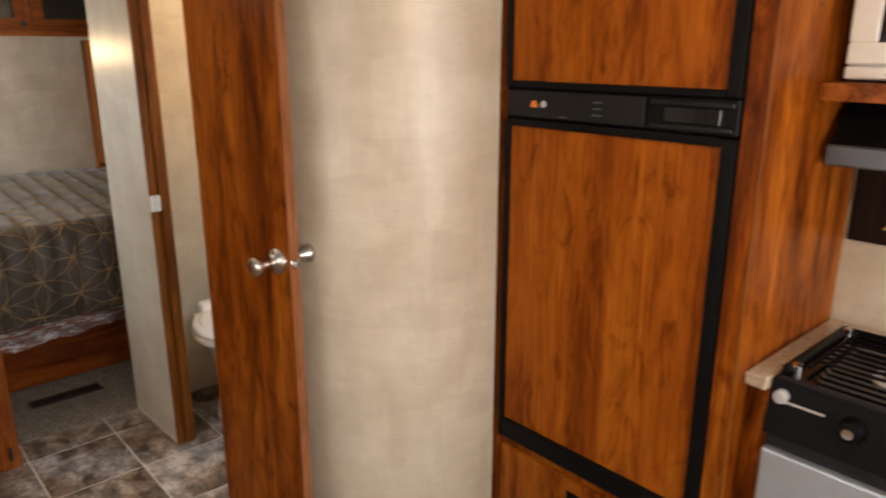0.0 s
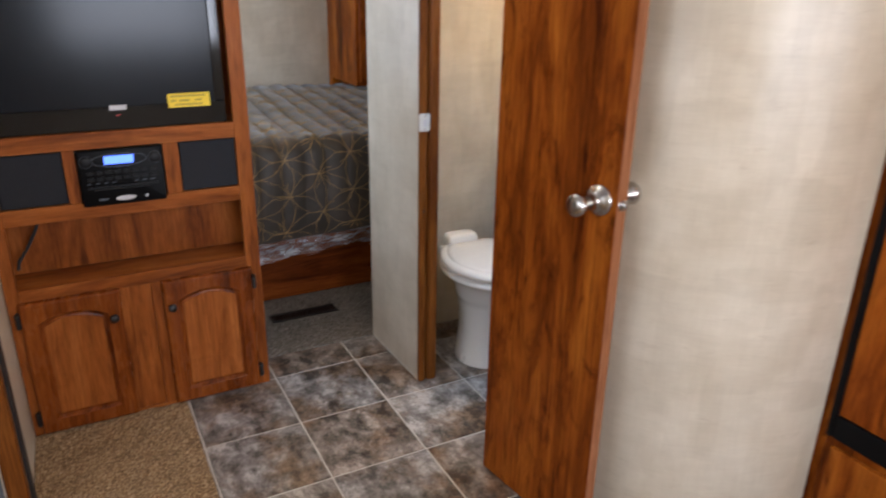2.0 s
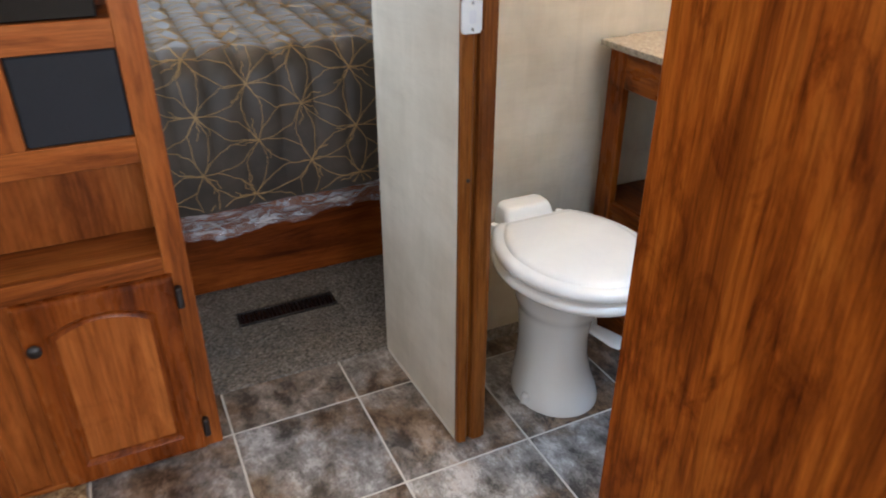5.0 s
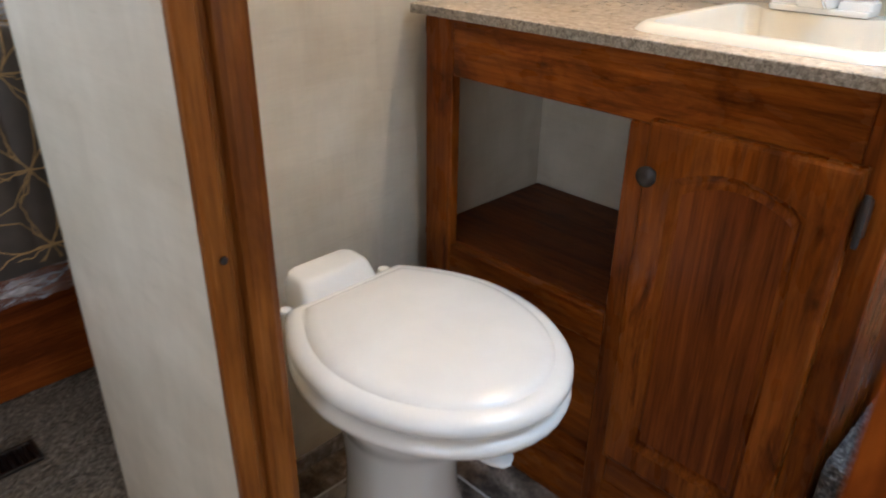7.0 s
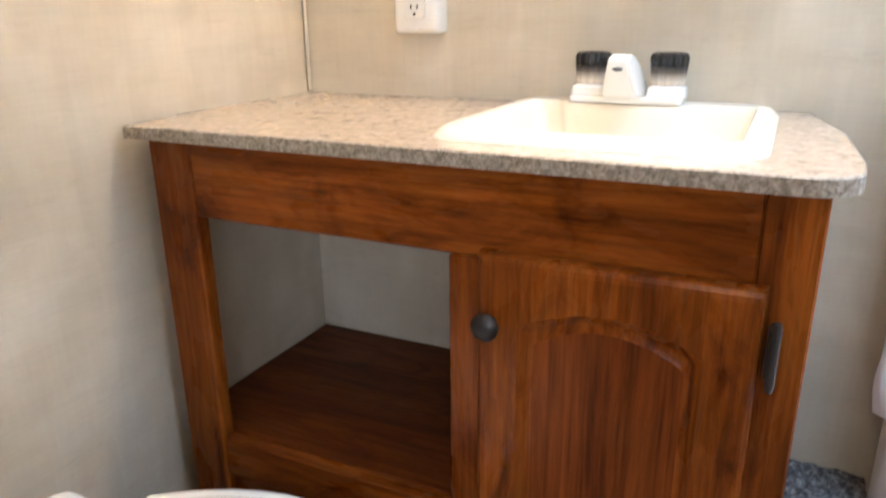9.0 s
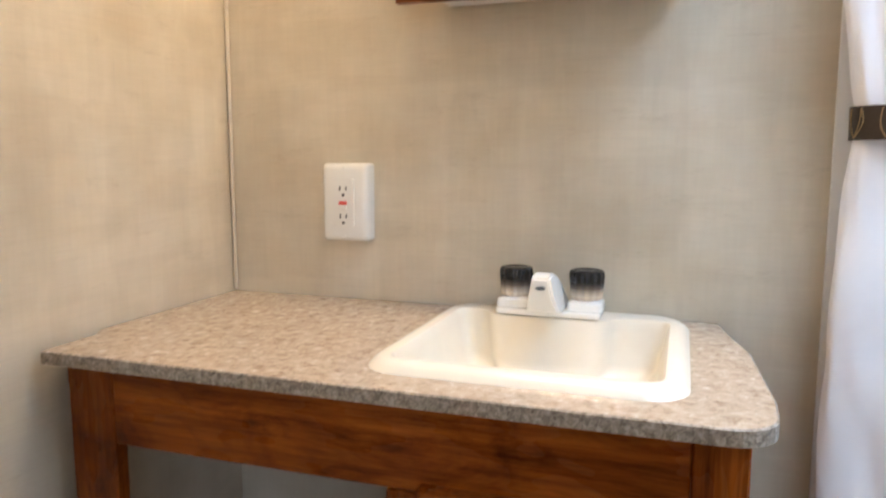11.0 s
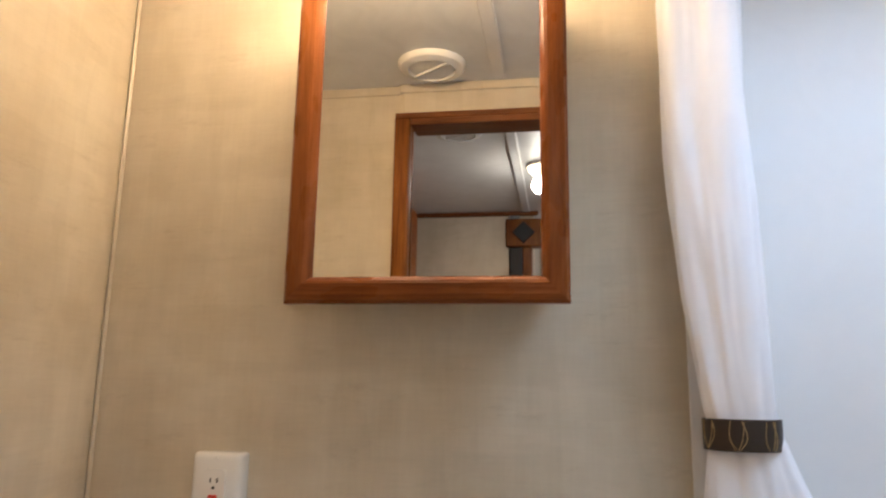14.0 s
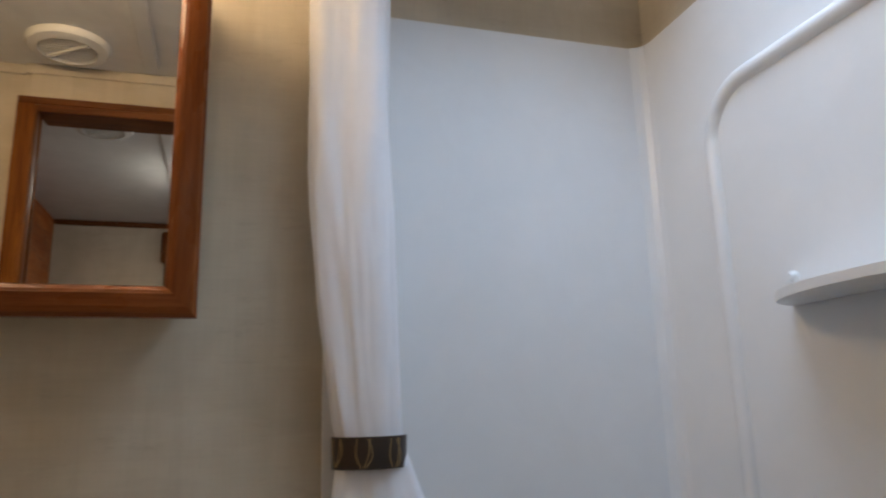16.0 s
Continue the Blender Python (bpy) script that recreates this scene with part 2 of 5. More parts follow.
CURTAIN = plain("white satin curtain", (0.92, 0.92, 0.95), 0.42, wear=0.03, bump=0.05)
BAND = plain("dark brown band cloth", (0.030, 0.018, 0.011), 0.45, wear=0.3, bump=0.3)
GOLD = plain("gold thread", (0.34, 0.225, 0.095), 0.6, wear=0.2)
QUILT = mottled("charcoal quilt cloth", [(0.35, (0.022, 0.017, 0.013)), (0.65, (0.056, 0.044, 0.034))], 6, 0.55, 0.3, 400, coat=0.4)
QUILT.node_tree.nodes["Principled BSDF"].inputs["Coat Roughness"].default_value = 0.5
QUILT.node_tree.nodes["Principled BSDF"].inputs["Sheen Weight"].default_value = 0.35
QUILT.node_tree.nodes["Principled BSDF"].inputs["Sheen Roughness"].default_value = 0.4
NAVY = plain("navy mattress ticking", (0.022, 0.035, 0.075), 0.8)
LAMINATE = mottled("granite laminate", [(0.32, (0.29, 0.215, 0.15)), (0.44, (0.41, 0.32, 0.235)), (0.58, (0.49, 0.395, 0.30)), (0.70, (0.63, 0.545, 0.45))], 85, 0.14, 0.02)
EDGE = mottled("granite laminate edge", [(0.32, (0.09, 0.07, 0.05)), (0.5, (0.26, 0.22, 0.17)), (0.68, (0.46, 0.40, 0.33))], 200, 0.38, 0.1)
YELLOW = plain("yellow paper", (0.85, 0.62, 0.03), 0.6, wear=0.03)
INK = plain("printed ink", (0.48, 0.35, 0.03), 0.6)
BADGE = plain("grey badge", (0.55, 0.55, 0.57), 0.35)
RED = plain("red button", (0.62, 0.05, 0.03), 0.4)
ORANGE_INK = plain("orange ink", (0.75, 0.22, 0.03), 0.5)
LED = glowing("blue display", (0.12, 0.22, 1.0), 2.2)
LAMP = glowing("lit lamp glass", (1.0, 0.82, 0.52), 9.0)
_nt = CURTAIN.node_tree
_sheer, _mix = _nt.nodes.new("ShaderNodeBsdfTranslucent"), _nt.nodes.new("ShaderNodeMixShader")
_sheer.inputs[0].default_value, _mix.inputs[0].default_value = (0.88, 0.89, 0.95, 1), 0.16
_nt.links.new(_nt.nodes["Principled BSDF"].outputs[0], _mix.inputs[1])
_nt.links.new(_sheer.outputs[0], _mix.inputs[2])
_nt.links.new(_mix.outputs[0], _nt.nodes["Material Output"].inputs[0])
GREY_PANEL = plain("smooth dark grey panel", (0.085, 0.095, 0.105), 0.4)
SEAL = plain("black rubber seal", (0.012, 0.011, 0.011), 0.6, bump=0.1)
CABLE = plain("black cable", (0.012, 0.012, 0.012), 0.5)
for _m, _shine in ((BLACK, 0.11), (SATIN, 0.16), (SCREEN, 0.22)):
    _m.node_tree.nodes["Principled BSDF"].inputs["Specular IOR Level"].default_value = _shine
MIRROR, _, _b = material("mirror glass", 0.015, 1.0)
_b.inputs["Base Color"].default_value = (0.86, 0.87, 0.86, 1)
FILM, _nt, _b = material("clear plastic film with painted glints", 0.10)
_b.inputs["Base Color"].default_value = (0.80, 0.82, 0.88, 1)
_b.inputs["Specular IOR Level"].default_value = 1.0
_clear, _mix = _nt.nodes.new("ShaderNodeBsdfTransparent"), _nt.nodes.new("ShaderNodeMixShader")
# stretched noise makes whitish opaque streaks that imitate highlights on the film
_nt.links.new(ramp(_nt, noise_at(_nt, coords(_nt, 14, 14, 40), 1.0, 7, 0.72, 0.8), [(0.42, (0.10,) * 3), (0.60, (0.50,) * 3), (0.70, (0.95,) * 3)]), _mix.inputs[0])
_nt.links.new(_clear.outputs[0], _mix.inputs[1])
_nt.links.new(_b.outputs[0], _mix.inputs[2])
_nt.links.new(_mix.outputs[0], _nt.nodes["Material Output"].inputs[0])

# ---- mesh helpers: all sizes are in units of the plan ----
BASES = {}


def thing(name, base, label="", category="", group="", kind=""):
    """An empty at a thing's base, which parents its parts."""
    ob = new(name)
    ob.location = Vector(base) * K
    BASES[ob.name] = Vector(base)
    ob.empty_display_size = 0.05
    return tagged(ob, label, category, group, kind)


def part(name, bm, mat, parent=None, label="", smooth=False):
    """Links a bmesh, whose places are those of the plan, as one mesh object."""
    base = BASES[parent.name] if parent else Vector((0, 0, 0))
    bmesh.ops.recalc_face_normals(bm, faces=bm.faces)
    bmesh.ops.transform(bm, matrix=Matrix.Diagonal((K, K, K, 1)) @ Matrix.Translation(-base), verts=bm.verts)
    me = bpy.data.meshes.new(name)
    bm.to_mesh(me)
    bm.free()
    for m in (mat if isinstance(mat, (list, tuple)) else [mat]):
        me.materials.append(m)
    if smooth:
        me.polygons.foreach_set("use_smooth", [True] * len(me.polygons))
        me.set_sharp_from_angle(angle=radians(40))
    ob = new(name, me)
    BASES[ob.name] = base
    if parent:
        ob.parent = parent
    return tagged(ob, label)


def single(name, bm, mat, label, category, group="", kind="", smooth=False):
    return tagged(part(name, bm, mat, None, "", smooth), label, category, group, kind)


def bx(x0, y0, z0, x1, y1, z1, bev=0.0015, segs=1, bm=None):
    bm = bm or bmesh.new()
    g = bmesh.ops.create_cube(bm, size=1, matrix=Matrix.Translation(((x0 + x1) / 2, (y0 + y1) / 2, (z0 + z1) / 2)) @ Matrix.Diagonal((x1 - x0, y1 - y0, z1 - z0, 1)))
    if bev:
        es = list({e for v in g["verts"] for e in v.link_edges})
        bmesh.ops.bevel(bm, geom=es, offset=min(bev, 0.45 * min(x1 - x0, y1 - y0, z1 - z0)), segments=segs, affect="EDGES", profile=0.6)
    return bm


def boxes(*rows, bev=0.0015):
    bm = bmesh.new()
    for r in rows:
        bx(*r, bev=bev, bm=bm)
    return bm


def slab(pts, axis, a, b, bev=0.0, segs=2):
    """A polygon, given in the two other axes in order, pushed out along axis from a to b."""
    bm = bmesh.new()
    def place(p, h):
        return {"x": (h, *p), "y": (p[0], h, p[1]), "z": (*p, h)}[axis]
    lo = [bm.verts.new(place(p, a)) for p in pts]
    hi = [bm.verts.new(place(p, b)) for p in pts]
    n = len(pts)
    bm.faces.new(lo), bm.faces.new(hi[::-1])
    for i in range(n):
        bm.faces.new((lo[i], lo[(i + 1) % n], hi[(i + 1) % n], hi[i]))
    if bev:
        es = [e for e in bm.edges if all(v in hi for v in e.verts) or all(v in lo for v in e.verts)]
        bmesh.ops.bevel(bm, geom=es, offset=bev, segments=segs, affect="EDGES", profile=0.6)
    return bm


def loft(rings, caps=True, closed=True, bm=None):
    bm = bm or bmesh.new()
    vs = [[bm.verts.new(p) for p in r] for r in rings]
    n = len(vs[0])
    for a, b in zip(vs, vs[1:]):
        for i in range(n if closed else n - 1):
            bm.faces.new((a[i], a[(i + 1) % n], b[(i + 1) % n], b[i]))
    if caps and closed:
        bm.faces.new(vs[0][::-1]), bm.faces.new(vs[-1])
    return bm


def turned(profile, base, axis="z", n=28, bm=None):
    """Rings of (radius, height) about an axis through base."""
    rings = []
    for r, h in profile:
        ring = []
        for i in range(n):
            a = 2 * math.pi * i / n
            c, s = r * math.cos(a), r * math.sin(a)
            p = {"z": (c, s, h), "x": (h, c, s), "y": (c, h, s)}[axis]
            ring.append((base[0] + p[0], base[1] + p[1], base[2] + p[2]))
        rings.append(ring)
    return loft(rings, True, True, bm)


def tube(path, r, n=8, bm=None):
    pts = [Vector(p) for p in path]
    rings = []
    for i, p in enumerate(pts):
        d = (pts[min(i + 1, len(pts) - 1)] - pts[max(i - 1, 0)]).normalized()
        u = d.orthogonal().normalized()
        if i:
            u = (last - d * last.dot(d)).normalized()
        last, w = u, d.cross(u)
        rings.append([p + r * (math.cos(2 * math.pi * k / n) * u + math.sin(2 * math.pi * k / n) * w) for k in range(n)])
    return loft(rings, True, True, bm)


def grid(fn, nu, nv, thick=0.0, bm=None):
    """A sheet of nu by nv cells over fn(u, v); with thickness it gets a back at fn(u, v, depth)."""
    bm = bm or bmesh.new()
    vs = [[bm.verts.new(fn(i / nu, j / nv)) for j in range(nv + 1)] for i in range(nu + 1)]
    fs = [bm.faces.new((vs[i][j], vs[i + 1][j], vs[i + 1][j + 1], vs[i][j + 1])) for i in range(nu) for j in range(nv)]
    if thick:
        bmesh.ops.recalc_face_normals(bm, faces=fs)
        bmesh.ops.solidify(bm, geom=fs, thickness=thick)
    return bm


def rounded(x0, y0, x1, y1, r, n=6):
    pts = []
    for cx, cy, a0 in ((x1 - r, y1 - r, 0), (x0 + r, y1 - r, 90), (x0 + r, y0 + r, 180), (x1 - r, y0 + r, 270)):
        for i in range(n + 1):
            a = radians(a0 + 90 * i / n)
            pts.append((cx + r * math.cos(a), cy + r * math.sin(a)))
    return pts


def soft(pts, r, n=4):
    """A polygon with its corners rounded off."""
    out, m = [], len(pts)
    for i in range(m):
        p, a, b = (Vector(pts[k % m]) for k in (i, i - 1, i + 1))
        q, w = p + (a - p).normalized() * min(r, (a - p).length * 0.45), p + (b - p).normalized() * min(r, (b - p).length * 0.45)
        for k in range(n + 1):
            t = k / n
            c = q * (1 - t) ** 2 + p * 2 * t * (1 - t) + w * t * t
            out.append((c.x, c.y))
    return out


# ---- structure ----
H = 1.805
single("floor", bx(-0.9, -1.45, -0.10, 2.41, 5.0, -0.0018, 0), GROUT, "pale grout bed under slate-look floor tiles", "floor", kind="structure")
single("ceiling", bx(-0.9, -1.45, H, 2.41, 5.0, H + 0.08, 0), CEILING, "glossy white vinyl caravan ceiling", "ceiling", kind="structure")
for a, b in ((1.36, 2.16), (0.06, 1.24)):
    single("trim_ceiling", bx(a, 2.375, H - 0.008, b, 2.405, H + 0.002, 0.002), CEILING, "white batten over a ceiling joint", "trim", kind="structure")

# bathroom: partition to the hall, back wall, wall behind the vanity
single("wall_partition", slab([(1.2590, 2.6225), (1.308, 2.6225), (1.308, 3.015), (1.2470, 3.015)], "z", 0, H), WALL, "beige linen wallboard partition beside the toilet", "wall", kind="structure")
single("wall_bath_back", bx(1.308, 2.930, 0, 2.16, 3.015, H, 0.001), WALL, "beige linen wallboard behind the toilet", "wall", kind="structure")
single("wall_vanity", bx(2.16, 0.79, 0, 2.22, 3.015, H, 0), WALL, "beige linen wallboard behind the vanity", "wall", kind="structure")
single("wall_header", bx(1.250, 2.052, 1.715, 1.318, 2.6222, H, 0.001), WALL, "beige linen wallboard above the bathroom doorway", "wall", kind="structure")
single("trim_corner", bx(2.153, 2.923, 0.798, 2.1598, 2.9298, H, 0.003), WALL, "narrow beige cove strip in a wall corner", "trim", kind="structure")
single("trim_cove", boxes((1.3082, 2.632, H - 0.022, 1.314, 2.93, H), (1.3182, 2.052, H - 0.022, 1.324, 2.632, H), (1.314, 2.924, H - 0.022, 2.16, 2.9298, H)), WALL, "beige strip where wall meets ceiling", "trim", kind="structure")


def curved_wall():
    """The rounded outer corner of the shower, a bent board."""
    cx, cy, r, flat, t = 1.800, 1.930, 0.475, 0.456, 0.03
    line = [(1.325, 2.066), (1.325, 2.0)] + [(cx - r * math.cos(radians(a)), cy - flat * math.sin(radians(a))) for a in range(0, 91, 3)]
    inner = [(1.355, 2.066), (1.355, 2.0)] + [(cx - (r - t) * math.cos(radians(a)), cy - (flat - t) * math.sin(radians(a))) for a in range(0, 91, 3)]
    return slab(line + inner[::-1], "z", 0, H)


single("wall_curved", curved_wall(), WALL, "beige linen wallboard bent round the shower corner", "wall", kind="structure", smooth=True)

# doorway trim, hall side and bath side
jamb = thing("door_frame", (1.285, 2.38, 0), "brown wood-look door casing round the bathroom doorway", "door frame", kind="structure")
post = [(1.2575, 2.622), (1.2575, 2.612), (1.261, 2.607), (1.276, 2.605), (1.280, 2.609), (1.282, 2.617), (1.290, 2.617), (1.292, 2.609), (1.297, 2.604), (1.315, 2.604), (1.324, 2.607), (1.327, 2.613), (1.327, 2.640), (1.3085, 2.640), (1.3085, 2.622)]
part("post", slab(post, "z", 0, 1.7155), TRIM_Z, jamb)
part("hinge_jamb", boxes((1.250, 2.052, 0, 1.322, 2.0655, 1.700), (1.3265, 2.040, 0, 1.334, 2.063, 1.715)), TRIM_Z, jamb)
part("head", boxes((1.246, 2.052, 1.700, 1.326, 2.603, 1.716), (1.3185, 2.042, 1.716, 1.3265, 2.640, 1.731), (1.2425, 2.042, 1.716, 1.2495, 2.640, 1.735)), TRIM_Y, jamb)
part("screw", turned([(0.0040, 2.6056), (0.0040, 2.6036), (0.002, 2.6031)], (1.2705, 0, 0.645), "y", 12), BRONZE, jamb)

# hall: left wall with the slide-out opening, bedroom divider
single("wall_left", bx(-0.03, 2.46, 0, 0.035, 3.0, H, 0.001), WALL, "beige linen wallboard beside the slide-out", "wall", kind="structure")
single("wall_divider", bx(0.035, 3.0, 0, 0.768, 3.03, H, 0.001), WALL, "beige wallboard between lounge and bedroom", "wall", kind="structure")
single("trim_divider", bx(0.768, 2.985, 0, 0.782, 3.035, H, 0.002), WHITE_EDGE, "white edge strip on a wall end", "trim", kind="structure")
single("wall_bed_left", bx(-0.4, 3.03, 0, -0.35, 4.75, H, 0), WALL, "beige linen bedroom wall", "wall", kind="structure")
single("wall_bed_back", bx(-0.4, 4.75, 0, 2.22, 4.8, H, 0), WALL, "beige linen wall behind the bed", "wall", kind="structure")
single("wall_bed_right", bx(2.16, 3.015, 0, 2.22, 4.75, H, 0), WALL, "beige linen bedroom wall", "wall", kind="structure")
single("wall_slide_end", bx(-0.9, 2.36, 0, 0.0, 2.42, H, 0), WALL, "beige end wall of the slide-out", "wall", kind="structure")
single("panel_slide_end", bx(-0.62, 2.352, 0, -0.002, 2.3595, 0.95, 0.001), GREY_PANEL, "smooth dark grey panel beside the slide-out trim", "panel", kind="structure")
single("carpet_slide", bx(-0.895, -1.44, -0.0017, 0.034, 2.351, 0.004, 0), CARPET, "tan cut-pile carpet of the slide-out", "carpet", kind="structure")
single("wall_rear", boxes((-0.9, -1.5, 0, 0.3, -1.45, H), (1.55, -1.5, 0, 2.41, -1.45, H), (0.3, -1.5, 0, 1.55, -1.45, 0.8), (0.3, -1.5, 1.55, 1.55, -1.45, H), bev=0), WALL, "beige lounge wall with a wide window", "wall", kind="structure")
# out-of-view wall; its opening is assumed, for the light from the left
single("wall_slide_side", boxes((-0.95, -1.45, 0, -0.9, 0.5, H), (-0.95, 1.9, 0, -0.9, 2.42, H), (-0.95, 0.5, 0, -0.9, 1.9, 0.8), (-0.95, 0.5, 1.5, -0.9, 1.9, H), bev=0), WALL, "beige slide-out wall with an unseen, assumed window opening", "wall", kind="structure")
single("wall_galley", bx(2.35, -1.45, 0, 2.41, 0.786, H, 0), WALL, "beige linen wall behind the stove", "wall", kind="structure")
single("wall_galley_end", bx(2.16, 0.786, 0, 2.41, 0.79, H, 0), WALL, "beige wall behind the refrigerator", "wall", kind="structure")
single("trim_crown", bx(0.0355, 2.34, H - 0.019, 0.050, 2.845, H, 0.004), TRIM_Y, "dark wood strip at the ceiling", "trim", kind="structure")
single("baseboard", slab([(1.2563, 2.6225), (1.2587, 2.6225), (1.2472, 3.0), (1.2448, 3.0)], "z", 0, 0.006), WHITE_EDGE, "thin pale sealant bead along the partition", "trim", kind="structure")
single("baseboard", bx(1.330, 2.922, 0.0, 1.80, 2.9295, 0.035, 0.003), SLATE, "slate-look vinyl upstand behind the toilet", "trim", kind="structure")


def slide_fascia():
    t = thing("slide_fascia", (0.04, 2.40, 0), "brown slide-out fascia with black rubber seal and diamond corner block", "trim", kind="structure")
    part("seal", bx(0.012, 2.405, 0, 0.052, 2.4598, 1.6545, 0.006), SEAL, t, "black rubber seal")
    part("upright", bx(0.0, 2.366, 0, 0.046, 2.4048, 1.6545, 0.004), TRIM_Z, t)
    block = part("corner_block", bx(0.0, 2.328, 1.655, 0.062, 2.472, 1.770, 0.004), TRIM_Z, t)
    d = slab([(2.400 + 0.047 * a, 1.7125 + 0.047 * b) for a, b in ((1, 0), (0, 1), (-1, 0), (0, -1))], "x", 0.0618, 0.069, 0.003)
    part("diamond", d, SATIN, block, "dark grey diamond inlay")
    part("head", bx(0.0, -0.6, 1.657, 0.046, 2.327, 1.764, 0.004), TRIM_Y, t)


slide_fascia()

# carpet runs
def carpet(name, x0, y0, x1, y1, z, mat, label, seed, step=0.014):
    """A cut-pile sheet with an uneven surface of tufts."""
    rnd = random.Random(seed)
    nx, ny = int((x1 - x0) / step), int((y1 - y0) / step)
    bm = bmesh.new()
    vs = [[bm.verts.new((x0 + (x1 - x0) * i / nx + (rnd.uniform(-0.3, 0.3) * step if 0 < i < nx else 0), y0 + (y1 - y0) * j / ny + (rnd.uniform(-0.3, 0.3) * step if 0 < j < ny else 0), z + rnd.uniform(-0.003, 0.003))) for j in range(ny + 1)] for i in range(nx + 1)]
    for i in range(nx):
        for j in range(ny):
            bm.faces.new((vs[i][j], vs[i + 1][j], vs[i + 1][j + 1], vs[i][j + 1]))
    rim = [e for e in bm.edges if e.is_boundary]
    g = bmesh.ops.extrude_edge_only(bm, edges=rim)
    for v in [v for v in g["geom"] if isinstance(v, bmesh.types.BMVert)]:
        v.co.z = z - 0.012
    return single(name, bm, mat, label, "carpet", kind="structure")


carpet("carpet_lounge", 0.036, 0.6, 0.490, 2.842, 0.006, CARPET, "tan cut-pile carpet before the media cabinet", 3)
carpet("carpet_bedroom", -0.34, 3.012, 2.155, 3.60, 0.006, CARPET_COOL, "tan cut-pile bedroom carpet greyed for cool light, with a floor vent", 4)
single("carpet_step", boxes((1.80, 2.088, 0, 2.1598, 2.1925, 0.326), bev=0.006), CARPET_G, "speckled grey carpet over a low box step", "carpet step", kind="structure")
carpet("carpet_step_top", 1.802, 2.090, 2.158, 2.191, 0.334, CARPET_G, "speckled grey carpet on the step beside the tub", 5, 0.008)


# ---- bathroom things ----
def arched(y0, z0, y1, z1, rise, n=26):
    """The outline, in two axes, of a panel with an arched top."""
    w = y1 - y0
    top = [(y1 - w * i / n, z1 - rise + rise * max(0.0, math.sin(math.pi * i / n)) ** 0.8) for i in range(n + 1)]
    return [(y0, z0), (y1, z0)] + top


def cabinet_door(parent, axis, front, out, a0, z0, a1, z1, frame_mat, panel_mat, knob_a, knob_z, hinge_a, bulge=0.024):
    """A raised-panel door with an arched panel; the door's face lies at front + out along axis."""
    f0, f1 = front, front + out
    s, sgn = 0.046, (1 if out > 0 else -1)
    ca, cz = (a0 + a1) / 2, (z0 + z1) / 2
    def at(pts, h):
        return [((f1 + sgn * h, p, q) if axis == "x" else (p, f1 + sgn * h, q)) for p, q in pts]
    def grow(pts, d):
        return [(ca + (p - ca) * (1 + d / (a1 - ca)), cz + (q - cz) * (1 + d / (z1 - cz))) for p, q in pts]
    def rect(d):
        return [(a0 + d, z0 + d), (a1 - d, z0 + d), (a1 - d, z1 - d), (a0 + d, z1 - d)]
    inner = arched(a0 + s, z0 + s + 0.004, a1 - s, z1 - s - 0.002, bulge)
    # the frame: rounded outer edge, a flat face and the opening for the panel
    bm = bmesh.new()
    rings = [[bm.verts.new(p) for p in at(rect(d), h)] for d, h in ((0, -abs(out)), (0, -0.007), (0.0015, -0.003), (0.005, -0.0008), (0.010, 0))]
    for u, v in zip(rings, rings[1:]):
        for i in range(4):
            bm.faces.new((u[i], u[(i + 1) % 4], v[(i + 1) % 4], v[i]))
    bm.faces.new(rings[0])
    hole = [bm.verts.new(p) for p in at(grow(inner, 0.006), 0)]
    es = [bm.edges.get((rings[-1][i], rings[-1][(i + 1) % 4])) for i in range(4)]
    es += [bm.edges.new((hole[i], hole[(i + 1) % len(hole)])) for i in range(len(hole))]
    bmesh.ops.triangle_fill(bm, use_beauty=True, edges=es)
    door = part("door", bm, frame_mat, parent)
    # the sloped moulding that leads down to the panel
    steps = ((0.006, 0.0), (0.003, -0.0012), (-0.004, -0.0075), (-0.006, -0.0085), (-0.009, -0.0085), (-0.017, -0.0055))
    part("panel_moulding", loft([at(grow(inner, d), h) for d, h in steps], False), frame_mat, door, "", True)
    bm = bmesh.new()
    bm.faces.new([bm.verts.new(p) for p in at(grow(inner, -0.0165), -0.0055)])
    part("panel_field", bm, panel_mat, door)
    base = (0, knob_a, knob_z) if axis == "x" else (knob_a, 0, knob_z)
    prof = [(0.005, 0), (0.005, 0.010), (0.0125, 0.013), (0.0135, 0.018), (0.010, 0.022), (0.004, 0.0235)]
    knob = part("knob", turned([(r, f1 + sgn * h) for r, h in prof], base, axis, 20), BRONZE, door, "dark bronze knob", True)
    for hz in (z0 + 0.055, z1 - 0.052):
        if axis == "x":
            hb = boxes((min(f0, f1 + sgn * 0.004), hinge_a - 0.005, hz - 0.024, max(f0, f1 + sgn * 0.002), hinge_a + 0.004, hz + 0.024), bev=0.004)
            turned([(0.0028, -0.030), (0.004, -0.024), (0.004, 0.024), (0.0028, 0.030)], (f1 + sgn * 0.003, hinge_a - 0.002, hz), "z", 10, hb)
        else:
            hb = boxes((hinge_a - 0.007, min(f0, f1 + sgn * 0.003), hz - 0.024, hinge_a + 0.007, max(f0, f1 + sgn * 0.003), hz + 0.024), bev=0.004)
        part("hinge", hb, BRONZE, door, "dark bronze hinge")
    return door


